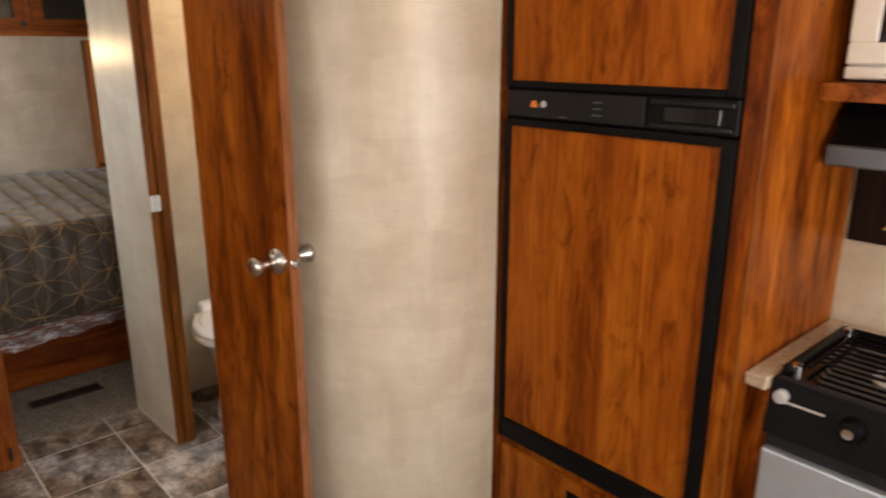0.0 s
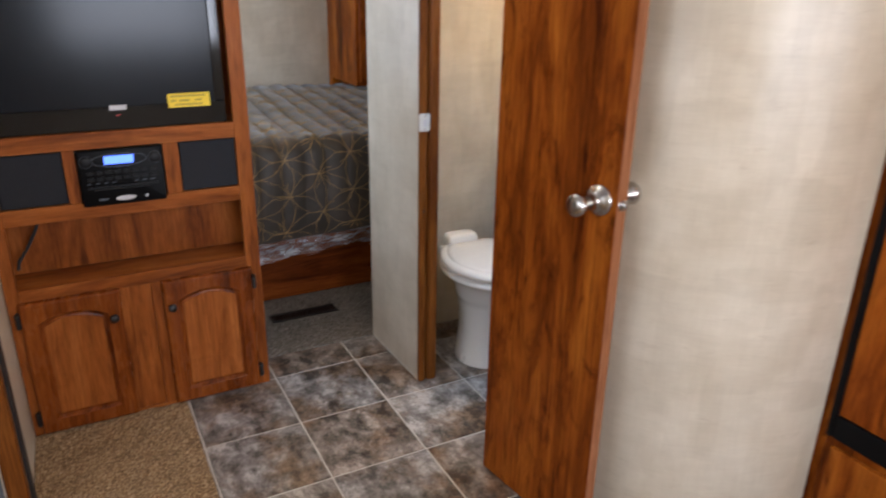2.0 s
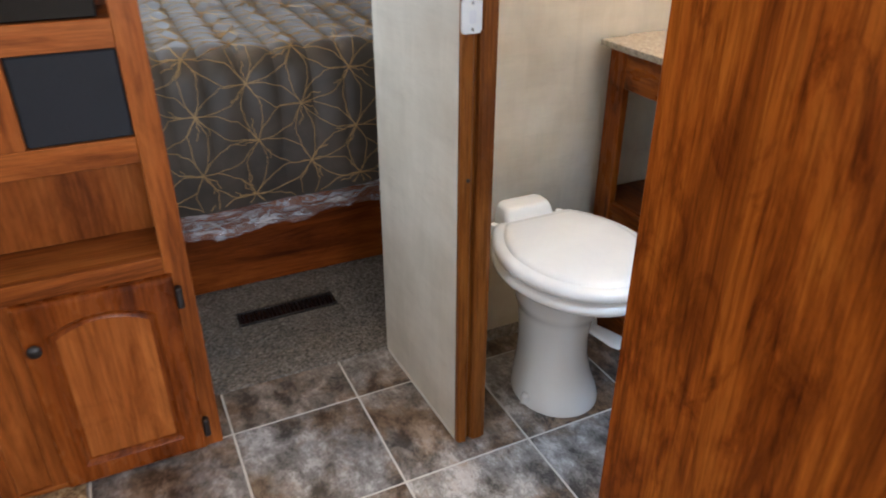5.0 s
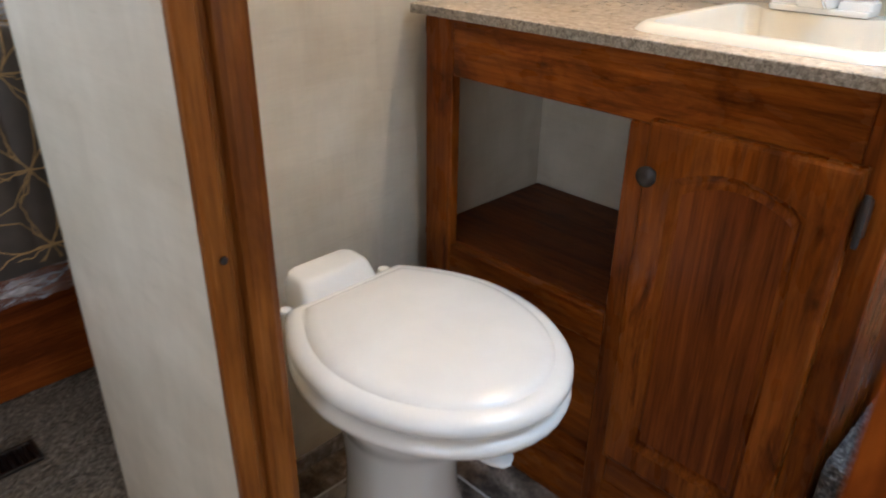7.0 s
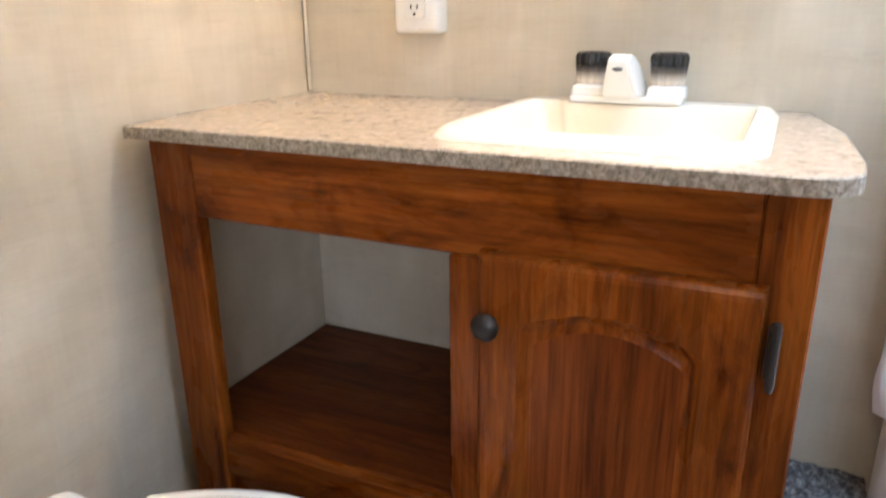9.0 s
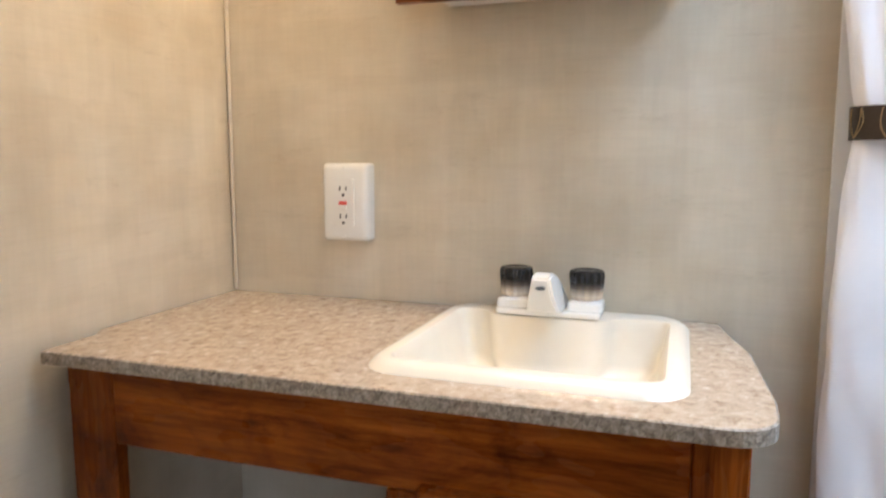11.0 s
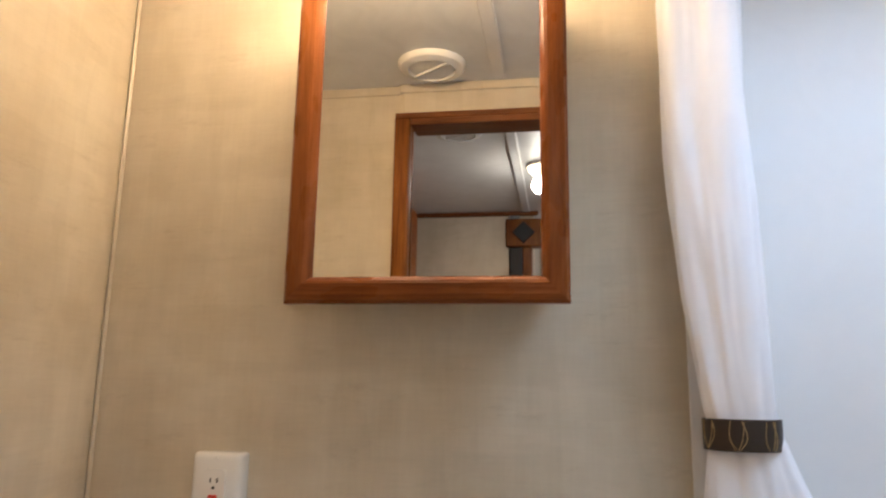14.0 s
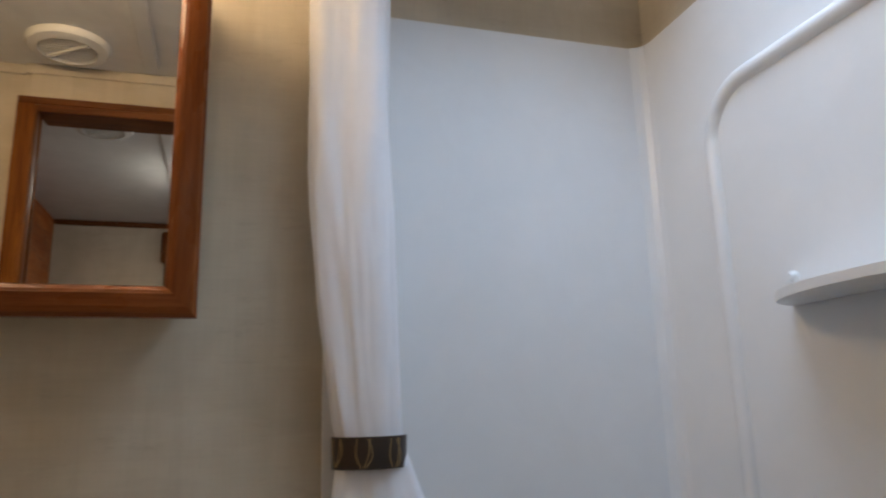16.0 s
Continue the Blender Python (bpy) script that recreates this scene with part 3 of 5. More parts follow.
def vanity():
    v = thing("vanity_cabinet", (1.98, 2.56, 0), "stained wood bathroom vanity with open cubby and arched door", "vanity")
    X = 1.805
    part("stile", bx(X, 2.842, 0.0, X + 0.02, 2.903, 0.782, 0.002), BROWN_Z, v)
    part("stile", bx(X, 2.482, 0.0, X + 0.02, 2.5195, 0.6915, 0.002), BROWN_Z, v)
    part("stile", bx(X, 2.201, 0.0, X + 0.02, 2.246, 0.782, 0.002), BROWN_Z, v)
    part("top_rail", bx(X + 0.0004, 2.2462, 0.692, X + 0.0204, 2.8415, 0.782, 0.002), BROWN_Y, v)
    part("shelf_rail", bx(X + 0.001, 2.5198, 0.342, X + 0.02, 2.8415, 0.396, 0.002), BROWN_Y, v)
    part("toe_rail", bx(X + 0.001, 2.2465, 0.0, X + 0.02, 2.8415, 0.10, 0.002), BROWN_Y, v)
    part("door_rail", bx(X + 0.001, 2.2465, 0.1002, X + 0.02, 2.4815, 0.192, 0.001), BROWN_Y, v)
    part("lower_panel", bx(X + 0.012, 2.5198, 0.10, X + 0.024, 2.8415, 0.3415, 0.001), BROWN_Y, v)
    part("shelf", bx(X + 0.0205, 2.49, 0.384, 2.156, 2.926, 0.3965, 0.001), SHELF_D, v, "dark stained shelf board")
    part("divider", bx(X + 0.0205, 2.484, 0.397, 2.156, 2.496, 0.690, 0.001), SHELF_D, v)
    part("end_panel", bx(X + 0.0205, 2.201, 0.0, 2.158, 2.208, 0.772, 0.001), BROWN_Z, v)
    part("top_rail_inside", bx(X + 0.021, 2.50, 0.745, X + 0.05, 2.926, 0.771, 0.001), BROWN_Y, v)
    cabinet_door(v, "x", X - 0.001, -0.019, 2.235, 0.165, 2.482, 0.703, BROWN_Z, OAK_Z, 2.466, 0.638, 2.2275)
    return v


vanity()


def vanity_top():
    """A laminate slab with rounded front corner and the cut-out for the basin."""
    t = thing("countertop", (1.97, 2.55, 0.783), "brown granite-look laminate vanity top", "countertop")
    outer = [(2.158, 2.928), (1.88, 2.928), (1.86, 2.914), (1.783, 2.913), (1.783, 2.225)] + [(1.823 - 0.04 * math.cos(radians(a)), 2.222 - 0.04 * math.sin(radians(a))) for a in range(15, 91, 15)] + [(1.86, 2.180), (2.02, 2.188), (2.10, 2.205), (2.158, 2.215)]
    cut = rounded(1.842, 2.262, 2.126, 2.546, 0.02)
    bm = bmesh.new()
    def ring(pts, z):
        vs = [bm.verts.new((*p, z)) for p in pts]
        return vs, [bm.edges.new((vs[i], vs[(i + 1) % len(vs)])) for i in range(len(vs))]
    (o1, e1), (c1, e2) = ring(outer, 0.797), ring(cut, 0.797)
    bmesh.ops.triangle_fill(bm, use_beauty=True, edges=e1 + e2)
    (o0, e3), (c0, e4) = ring(outer, 0.783), ring(cut, 0.783)
    bmesh.ops.triangle_fill(bm, use_beauty=True, edges=e3 + e4)
    for i in range(len(c1)):
        bm.faces.new((c1[i], c1[(i + 1) % len(c1)], c0[(i + 1) % len(c0)], c0[i]))
    part("slab", bm, LAMINATE, t)
    n = len(outer)
    cx, cy = 1.97, 2.56
    out = [(x + (0.0015 if x > cx else -0.0015), y + (0.0 if y > cy else -0.0015)) for x, y in outer]
    part("edge_strip", loft([[(x, y, 0.7825) for x, y in outer], [(x, y, 0.7825) for x, y in out], [(x, y, 0.796) for x, y in out], [(x, y, 0.7972) for x, y in outer]], False), EDGE, t, "granite-look edge strip")


vanity_top()


def basin():
    """A small drop-in basin with a raised rim and rounded corners."""
    s = thing("wash_basin", (1.98, 2.40, 0.797), "cream plastic drop-in wash basin", "sink")
    outer = [(-0.004, 0.7972, 0.04), (0.0, 0.803, 0.04), (0.006, 0.8070, 0.037), (0.012, 0.808, 0.034)]
    bm = loft([[(x, y, z) for x, y in rounded(1.830 + d, 2.252 + d, 2.142 - d, 2.556 - d, r)] for d, z, r in outer], False)
    bm.verts.ensure_lookup_table()
    rim = bm.verts[-28:]
    # the bowl reaches back on both sides of the faucet deck
    mouth = soft([(1.849, 2.270), (2.104, 2.270), (2.102, 2.330), (2.076, 2.350), (2.076, 2.486), (2.102, 2.506), (2.104, 2.537), (1.849, 2.537)], 0.020)
    cx, cy = 1.968, 2.402
    sunk = [[bm.verts.new((cx + (x - cx) * k, cy + (y - cy) * k, z)) for x, y in mouth] for k, z in ((1.0, 0.8075), (0.985, 0.804), (0.965, 0.795), (0.90, 0.752), (0.82, 0.738), (0.66, 0.732))]
    n = len(mouth)
    for a, b in zip(sunk, sunk[1:]):
        for i in range(n):
            bm.faces.new((a[i], a[(i + 1) % n], b[(i + 1) % n], b[i]))
    bm.faces.new(sunk[-1])
    es = [bm.edges.get((rim[i], rim[(i + 1) % 28])) for i in range(28)] + [bm.edges.get((sunk[0][i], sunk[0][(i + 1) % n])) for i in range(n)]
    bmesh.ops.triangle_fill(bm, use_beauty=True, edges=es)
    part("bowl", bm, BASIN, s, "", True)
    part("drain", turned([(0.026, 0.7322), (0.026, 0.7345), (0.018, 0.7355), (0.016, 0.733)], (1.97, 2.40, 0), "z", 20), CHROME, s, "chrome drain ring", True)


basin()


def faucet():
    t = thing("basin_faucet", (2.10, 2.417, 0.808), "white plastic two-handle basin faucet with smoked acrylic knobs", "faucet")
    part("deck", slab(rounded(2.074, 2.352, 2.132, 2.484, 0.008, 4), "z", 0.8085, 0.817, 0.003, 2), PLASTIC, t, "", True)
    # the spout: a wedge with a flat top and a sloped front that widens downwards
    rings = []
    for x, low, top, z0, z1 in ((2.128, 0.022, 0.012, 0.8172, 0.838), (2.100, 0.023, 0.0120, 0.8172, 0.855), (2.068, 0.0225, 0.0120, 0.8165, 0.8655), (2.052, 0.020, 0.0118, 0.819, 0.867), (2.038, 0.0145, 0.0108, 0.842, 0.863)):
        rings.append([(x, 2.418 + low, z0), (x, 2.418 - low, z0), (x, 2.418 - top, z1), (x, 2.418 + top, z1)])
    bm = loft(rings)
    bmesh.ops.bevel(bm, geom=list(bm.edges), offset=0.0025, segments=2, affect="EDGES")
    spout = part("spout", bm, PLASTIC, t, "", True)
    part("maker_mark", slab([(2.418 + 0.006 * math.cos(a), 0.851 + 0.0022 * math.sin(a)) for a in [2 * math.pi * i / 18 for i in range(18)]], "x", 2.0366, 2.0386), LIP, spout, "small grey oval mark")
    for y in (2.372, 2.462):
        k = part("knob_base", loft([[(x, q, z) for x, q in rounded(2.103 - w, y - w, 2.103 + w, y + w, 0.006, 3)] for w, z in ((0.022, 0.8172), (0.021, 0.826), (0.016, 0.829))]), PLASTIC, t, "", True)
        rings = []
        for r, z in ((0.0165, 0.8292), (0.0188, 0.833), (0.0212, 0.860), (0.0198, 0.865), (0.0165, 0.8665), (0.012, 0.865)):
            rings.append([(2.103 + r * (1 + 0.06 * math.cos(12 * a)) * math.cos(a), y + r * (1 + 0.06 * math.cos(12 * a)) * math.sin(a), z) for a in [2 * math.pi * i / 72 for i in range(72)]])
        part("knob", loft(rings), SMOKE, k, "smoked acrylic knob with fluted side", True)


SMOKE, _nt, _b = material("smoked acrylic", 0.1)
_v = coords(_nt, 1, 1, 1)
_g = _nt.nodes.new("ShaderNodeTexCoord")
_s = _nt.nodes.new("ShaderNodeSeparateXYZ")
_nt.links.new(_g.outputs["Generated"], _s.inputs[0])
_nt.links.new(ramp(_nt, _s.outputs[2], [(0.12, (0.62, 0.55, 0.47)), (0.42, (0.10, 0.085, 0.075)), (0.6, (0.012, 0.012, 0.013))]), _b.inputs["Base Color"])
faucet()


def toilet():
    t = thing("toilet", (1.556, 2.69, 0), "white ceramic pedestal camper toilet with closed lid and foot pedal", "toilet")
    cx = 1.554
    def oval(cy, rx, rf, rb, z, n=44):
        return [(cx + rx * math.cos(a), cy + (rb if math.sin(a) > 0 else rf) * math.sin(a), z) for a in [2 * math.pi * i / n for i in range(n)]]
    def shell(d, z, n=44):
        """The outline of seat and lid: round in front, tapered to a straight back; d shrinks it."""
        pts = []
        for i in range(n):
            a = 2 * math.pi * i / n
            c, s = math.cos(a), math.sin(a)
            if s <= 0:
                pts.append((cx + (0.172 - d) * c, 2.640 + (0.214 - d) * s, z))
            else:
                y = min(s * 1.32, 1.0)
                w = (0.172 - d) * (1 - 0.40 * y ** 2.0)
                x = (1 if c > 0 else -1) * w if s < 0.757 else w * c / 0.653
                pts.append((cx + x, 2.640 + (0.172 - d) * y, z))
        return pts
    rows = ((2.676, 0.102, 0.112, 0.130, 0.0), (2.676, 0.102, 0.112, 0.130, 0.012), (2.678, 0.096, 0.106, 0.126, 0.035), (2.683, 0.082, 0.094, 0.122, 0.08), (2.686, 0.074, 0.086, 0.120, 0.13), (2.688, 0.074, 0.087, 0.120, 0.18), (2.688, 0.079, 0.094, 0.122, 0.225), (2.687, 0.084, 0.101, 0.124, 0.248), (2.687, 0.0875, 0.1045, 0.127, 0.251), (2.686, 0.091, 0.110, 0.128, 0.268), (2.680, 0.100, 0.128, 0.130, 0.30), (2.670, 0.116, 0.152, 0.140, 0.335), (2.658, 0.137, 0.182, 0.150, 0.358))
    lean = [[(x + 0.010 * (1 - z / 0.36), y, z) for x, y, z in oval(*q)] for q in rows]
    bowl = lean + [shell(0.022, 0.366), shell(0.008, 0.3715), shell(0.001, 0.379), shell(0.0, 0.386), shell(0.004, 0.393), shell(0.013, 0.397)]
    part("bowl", loft(bowl), CERAMIC, t, "", True)
    part("seat", loft([shell(0.014, 0.3972), shell(0.010, 0.399), shell(0.010, 0.401), shell(0.014, 0.4025)]), PLASTIC, t, "white plastic seat ring", True)
    lip = ((0.014, 0.4027), (0.004, 0.4055), (0.0, 0.411), (0.0005, 0.418), (0.005, 0.4245), (0.013, 0.4285), (0.021, 0.4295), (0.0245, 0.4298), (0.028, 0.4335), (0.034, 0.437), (0.044, 0.439), (0.09, 0.4405), (0.14, 0.441))
    part("lid", loft([shell(d, z) for d, z in lip]), PLASTIC, t, "closed white plastic lid", True)
    bm = loft([[(x, y, z) for x, y in rounded(cx - w - 0.012, 2.812 + d, cx + w - 0.012, 2.862, 0.014)] for w, d, z in ((0.068, -0.016, 0.372), (0.067, -0.014, 0.428), (0.062, -0.005, 0.446), (0.058, 0.001, 0.4525), (0.052, 0.007, 0.4545))])
    part("hinge_block", bm, PLASTIC, t, "white plastic hinge cover", True)
    for dx in (-0.098, 0.084):
        part("hinge_cap", turned([(0.010, 0.392), (0.011, 0.412), (0.009, 0.418)], (cx + dx, 2.822, 0), "z", 16), PLASTIC, t, "", True)
    part("pedal_arm", tube([(1.630, 2.668, 0.262), (1.640, 2.662, 0.225), (1.644, 2.655, 0.185)], 0.011, 10), PLASTIC, t, "", True)
    rings = []
    for x, y, w, z, h in ((1.628, 2.668, 0.014, 0.178, 0.012), (1.642, 2.648, 0.018, 0.174, 0.011), (1.658, 2.620, 0.024, 0.168, 0.009), (1.670, 2.596, 0.027, 0.163, 0.008), (1.677, 2.580, 0.022, 0.160, 0.006), (1.680, 2.572, 0.010, 0.159, 0.003)):
        rings.append([(x + w * math.cos(a) * 0.9, y + w * math.cos(a) * 0.42, z + h * math.sin(a)) for a in [2 * math.pi * i / 16 for i in range(16)]])
    part("foot_pedal", loft(rings), PLASTIC, t, "white plastic foot pedal", True)
    part("bolt_cap", turned([(0.013, 0.010), (0.012, 0.030), (0.006, 0.036)], (cx - 0.088, 2.655, 0), "z", 14), PLASTIC, t, "", True)


toilet()


def medicine_cabinet():
    """A shallow wall cabinet whose front is a mirror in a ribbed wood frame."""
    c = thing("medicine_cabinet", (2.095, 2.423, 1.19), "brown ribbed wood-framed mirror cabinet on the wall", "mirror cabinet")
    y0, y1, z0, z1 = 2.246, 2.600, 1.190, 1.645
    part("body", bx(2.0462, y0 + 0.026, z0 + 0.018, 2.1595, y1 - 0.026, z1 - 0.012, 0.002), WHITE_EDGE, c, "pale cabinet box")
    w = 0.034
    # moulded frame pieces, mitred
    def rail(a, b, along):
        prof = [(0.0, 2.046), (0.0, 2.034), (0.004, 2.029), (0.010, 2.028), (w - 0.010, 2.028), (w - 0.006, 2.030), (w - 0.002, 2.035), (w, 2.040), (w, 2.046)]
        rings = []
        for end in (0, 1):
            ring = []
            for d, x in prof:
                if along == "y":
                    z = (z0 + d) if a == "low" else (z1 - d)
                    y = (y0 + d) if end == 0 else (y1 - d)
                else:
                    y = (y0 + d) if a == "low" else (y1 - d)
                    z = (z0 + d) if end == 0 else (z1 - d)
                ring.append((x, y, z))
            rings.append(ring)
        return loft(rings)
    f = part("mirror_frame", rail("low", 0, "y"), RIB_Y, c)
    part("frame_rail", rail("high", 0, "y"), RIB_Y, f)
    part("frame_stile", rail("low", 0, "z"), RIB_Z, f)
    part("frame_stile", rail("high", 0, "z"), RIB_Z, f)
    part("mirror_glass", bx(2.0405, y0 + w - 0.002, z0 + w - 0.002, 2.0445, y1 - w + 0.002, z1 - w + 0.002, 0), MIRROR, c, "clear mirror glass")


def ribbed(name, along):
    m = wood(name, along, (0.11, 0.031, 0.007), (0.18, 0.055, 0.013), (0.25, 0.084, 0.022), rough=0.28, knots=0.1, pores=0.2)
    nt = m.node_tree
    b = nt.nodes["Principled BSDF"]
    v = coords(nt, *[6.0 if a == along else 330.0 for a in "xyz"])
    relief(nt, b, noise_at(nt, v, 1.0, 1), 0.18, 0.002)
    return m


RIB_Y, RIB_Z = ribbed("ribbed frame, level", "y"), ribbed("ribbed frame, upright", "z")
medicine_cabinet()


def outlet():
    o = thing("wall_outlet", (2.15, 2.723, 0.942), "white surface-mounted ground-fault outlet with red button", "outlet")
    X = 2.134
    part("box", loft([[(x, y, z) for y, z in rounded(2.687 + d, 0.886 + d, 2.759 - d, 0.998 - d, 0.006)] for x, d in ((2.1597, 0.0), (X + 0.007, 0.0), (X + 0.003, 0.002), (X + 0.001, 0.005), (X, 0.009))]), PLASTIC, o, "", True)
    part("insert", slab(rounded(2.707, 0.908, 2.739, 0.976, 0.003), "x", X - 0.0035, X + 0.001, 0.001, 1), PLASTIC, o)
    for z in (0.962, 0.922):
        for dy in (-0.006, 0.006):
            part("slot", bx(X - 0.0042, 2.723 + dy * 0.8 - 0.0009, z - 0.0032, X - 0.0030, 2.723 + dy * 0.8 + 0.0009, z + 0.0032, 0), SATIN, o)
        part("ground_hole", turned([(0.0022, X - 0.0042), (0.0022, X - 0.003)], (0, 2.723, z - 0.0095), "x", 12), SATIN, o)
    part("reset_button", bx(X - 0.006, 2.717, 0.9385, X - 0.003, 2.729, 0.9435, 0.0005), RED, o, "small red reset button")
    part("test_button", bx(X - 0.006, 2.717, 0.9315, X - 0.003, 2.729, 0.9365, 0.0005), PLASTIC, o)
    for z in (0.991, 0.893):
        part("screw", turned([(0.0025, X - 0.001), (0.0025, X + 0.001)], (0, 2.723, z), "x", 10), PLASTIC, o)


outlet()


def shower():
    t = thing("shower_stall", (1.77, 1.85, 0), "white moulded shower surround with tub and corner shelf", "shower")
    part("back_panel", bx(2.152, 1.590, 0.46, 2.1597, 2.098, 1.645, 0.001), SHOWER, t)
    part("side_panel", bx(1.53, 1.585, 0.46, 2.1518, 1.595, 1.645, 0.001), SHOWER, t)
    part("corner_cove", slab([(2.152, 1.595), (2.152, 1.615), (2.146, 1.603), (2.138, 1.597), (2.128, 1.595)], "z", 0.46, 1.645), SHOWER, t)
    # raised bead that runs up the panel, over a round shoulder and on
    path = [(2.002, 1.596, 0.5 + 0.1 * i) for i in range(10)] + [(2.002 - 0.075 * (1 - math.cos(radians(a))), 1.596, 1.418 + 0.075 * math.sin(radians(a))) for a in range(0, 91, 10)] + [(1.9, 1.596, 1.493), (1.7, 1.596, 1.493), (1.57, 1.596, 1.493)]
    part("moulded_bead", tube(path, 0.013, 12), SHOWER, t, "", True)
    field = [(1.994, 0.5), (1.994, 1.418)] + [(1.994 - 0.07 * (1 - math.cos(radians(a))), 1.418 + 0.07 * math.sin(radians(a))) for a in range(10, 91, 10)] + [(1.57, 1.488), (1.57, 0.5)]
    part("inset_field", slab(field, "y", 1.594, 1.600, 0.003, 1), SHOWER, t)
    shelf = [(1.897, 1.600)] + [(1.747 + 0.15 * math.cos(radians(a)), 1.600 + 0.085 * math.sin(radians(a))) for a in range(10, 171, 10)] + [(1.597, 1.600)]
    part("shelf", slab(shelf, "z", 1.191, 1.201, 0.004, 2), SHOWER, t, "white moulded soap shelf", True)
    part("peg", turned([(0.007, 1.598), (0.007, 1.604), (0.004, 1.607)], (1.890, 0, 1.224), "y", 16), SHOWER, t, "", True)
    rings = []
    for x0, y0, x1, y1, z, r in ((1.545, 1.596, 2.150, 2.086, 0.0, 0.01), (1.545, 1.596, 2.150, 2.086, 0.455, 0.012), (1.549, 1.600, 2.146, 2.082, 0.463, 0.02), (1.59, 1.64, 2.10, 2.035, 0.463, 0.05), (1.60, 1.65, 2.09, 2.025, 0.45, 0.05), (1.64, 1.69, 2.05, 1.99, 0.16, 0.08)):
        rings.append([(x, y, z) for x, y in rounded(x0, y0, x1, y1, r)])
    part("tub", loft(rings), SHOWER, t, "white moulded tub", True)


shower()
single("wall_shower_side", bx(1.70, 1.52, 0, 2.16, 1.584, H, 0), WALL, "beige linen wallboard above the shower surround", "wall", kind="structure")


def shower_curtain():
    """White curtain gathered at the wall, tied by a patterned band."""
    c = thing("shower_curtain", (2.11, 2.04, 0.5), "white satin shower curtain tied back with dark band", "curtain")
    def ring(z):
        if z > 1.05:
            k = min(1.0, (z - 1.05) / 0.34) ** 0.65
            y_in, wide, deep = 2.046 + 0.024 * k, 0.038 + 0.015 * k + 0.004 * max(0, z - 1.4), 0.026 + 0.010 * k
        else:
            k = min(1.0, (1.05 - z) / 0.5)
            y_in, wide, deep = 2.046 - 0.055 * k, 0.038 + 0.068 * k ** 0.8, 0.026 + 0.012 * k
        pts, n = [], 120
        loose = min(1.0, abs(z - 1.042) / 0.07)
        for i in range(n):
            a = 2 * math.pi * i / n
            fold = 1 + 0.10 * math.sin(3 * a + 1.6 * z + 0.4) + 0.05 * math.sin(5 * a - 2.3 * z) * (1.6 if z < 1.04 else 1.0) + 0.05 * math.sin(11 * a + 7 * z) * max(0, 1 - abs(z - 1.05) / 0.12)
            fold = 1 + (fold - 1) * (0.3 + 0.7 * loose) + loose * 0.13 * noise.noise(Vector((2.2 * math.cos(a), 2.2 * math.sin(a), z * (5 if z > 1.05 else 9)))) + loose * 0.05 * noise.noise(Vector((5 * math.cos(a) + 9, 5 * math.sin(a), z * 12)))
            pts.append((2.106 + deep * fold * math.cos(a), y_in + wide * fold * math.sin(a), z))
        return pts
    zs = [0.46 + (H - 0.055 - 0.46) * i / 140 for i in range(141)]
    part("cloth", loft([ring(z) for z in zs]), CURTAIN, c, "", True)
    def oval(z, g):
        return [(2.106 + (0.034 + g) * math.cos(a), 2.048 + (0.042 + g) * math.sin(a), z) for a in [2 * math.pi * i / 40 for i in range(40)]]
    tie = part("tie_band", loft([oval(1.024, 0), oval(1.024, 0.002), oval(1.060, 0.003), oval(1.060, 0)]), BAND, c, "dark brown band with gold curls", True)
    for k in range(3):
        a0 = radians(112 + 50 * k)
        for bow in (0.16, -0.10, 0.05):
            pts = []
            for i in range(11):
                a, z = a0 + bow * math.sin(i * 0.31 * math.pi / 3 + 0.4 * k) + 0.02 * i * (1 if bow > 0 else -1), 1.026 + 0.032 * i / 10
                pts.append((2.106 + 0.0372 * math.cos(a), 2.048 + 0.0452 * math.sin(a), z))
            part("gold_curl", tube(pts, 0.0006, 5), GOLD, tie, "gold thread curl")


shower_curtain()
rod = thing("curtain_rod", (1.76, 2.075, H - 0.05), "white shower curtain rod across the stall", "curtain rod")
part("bar", tube([(1.358, 2.075, H - 0.05), (2.158, 2.075, H - 0.05)], 0.011, 14), PLASTIC, rod, "", True)
part("flange", turned([(0.026, 2.150), (0.024, 2.156), (0.02, 2.1595)], (0, 2.075, H - 0.05), "x", 20), PLASTIC, rod, "", True)


def ceiling_vent(x, y, r):
    v = thing("ceiling_vent", (x, y, H), "round white plastic ceiling air vent with slats", "vent", "round ceiling vents")
    prof = [(r, H - 0.001), (r, H - 0.006), (r * 0.93, H - 0.014), (r * 0.70, H - 0.018), (r * 0.68, H - 0.012), (r * 0.68, H - 0.002)]
    part("ring", turned(prof, (x, y, 0), "z", 40), PLASTIC, v, "", True)
    part("backing", turned([(r * 0.67, H - 0.004), (r * 0.67, H - 0.006)], (x, y, 0), "z", 30), SATIN, v)
    q = r * 0.66
    for i in range(11):
        d = -q + 2 * q * (i + 0.5) / 11
        h = math.sqrt(q * q - d * d)
        part("slat", bx(x + d - 0.0020, y - h, H - 0.015, x + d + 0.0020, y + h, H - 0.010, 0), PLASTIC, v)
    bm = bx(-0.004, -q, H - 0.019, 0.004, q, H - 0.011, 0.001)
    bmesh.ops.transform(bm, matrix=Matrix.Translation((x, y, 0)) @ pose(0, 0, 0, 0, 0, 35), verts=bm.verts)
    part("crossbar", bm, PLASTIC, v)


ceiling_vent(1.425, 2.535, 0.076)
ceiling_vent(1.005, 2.535, 0.070)


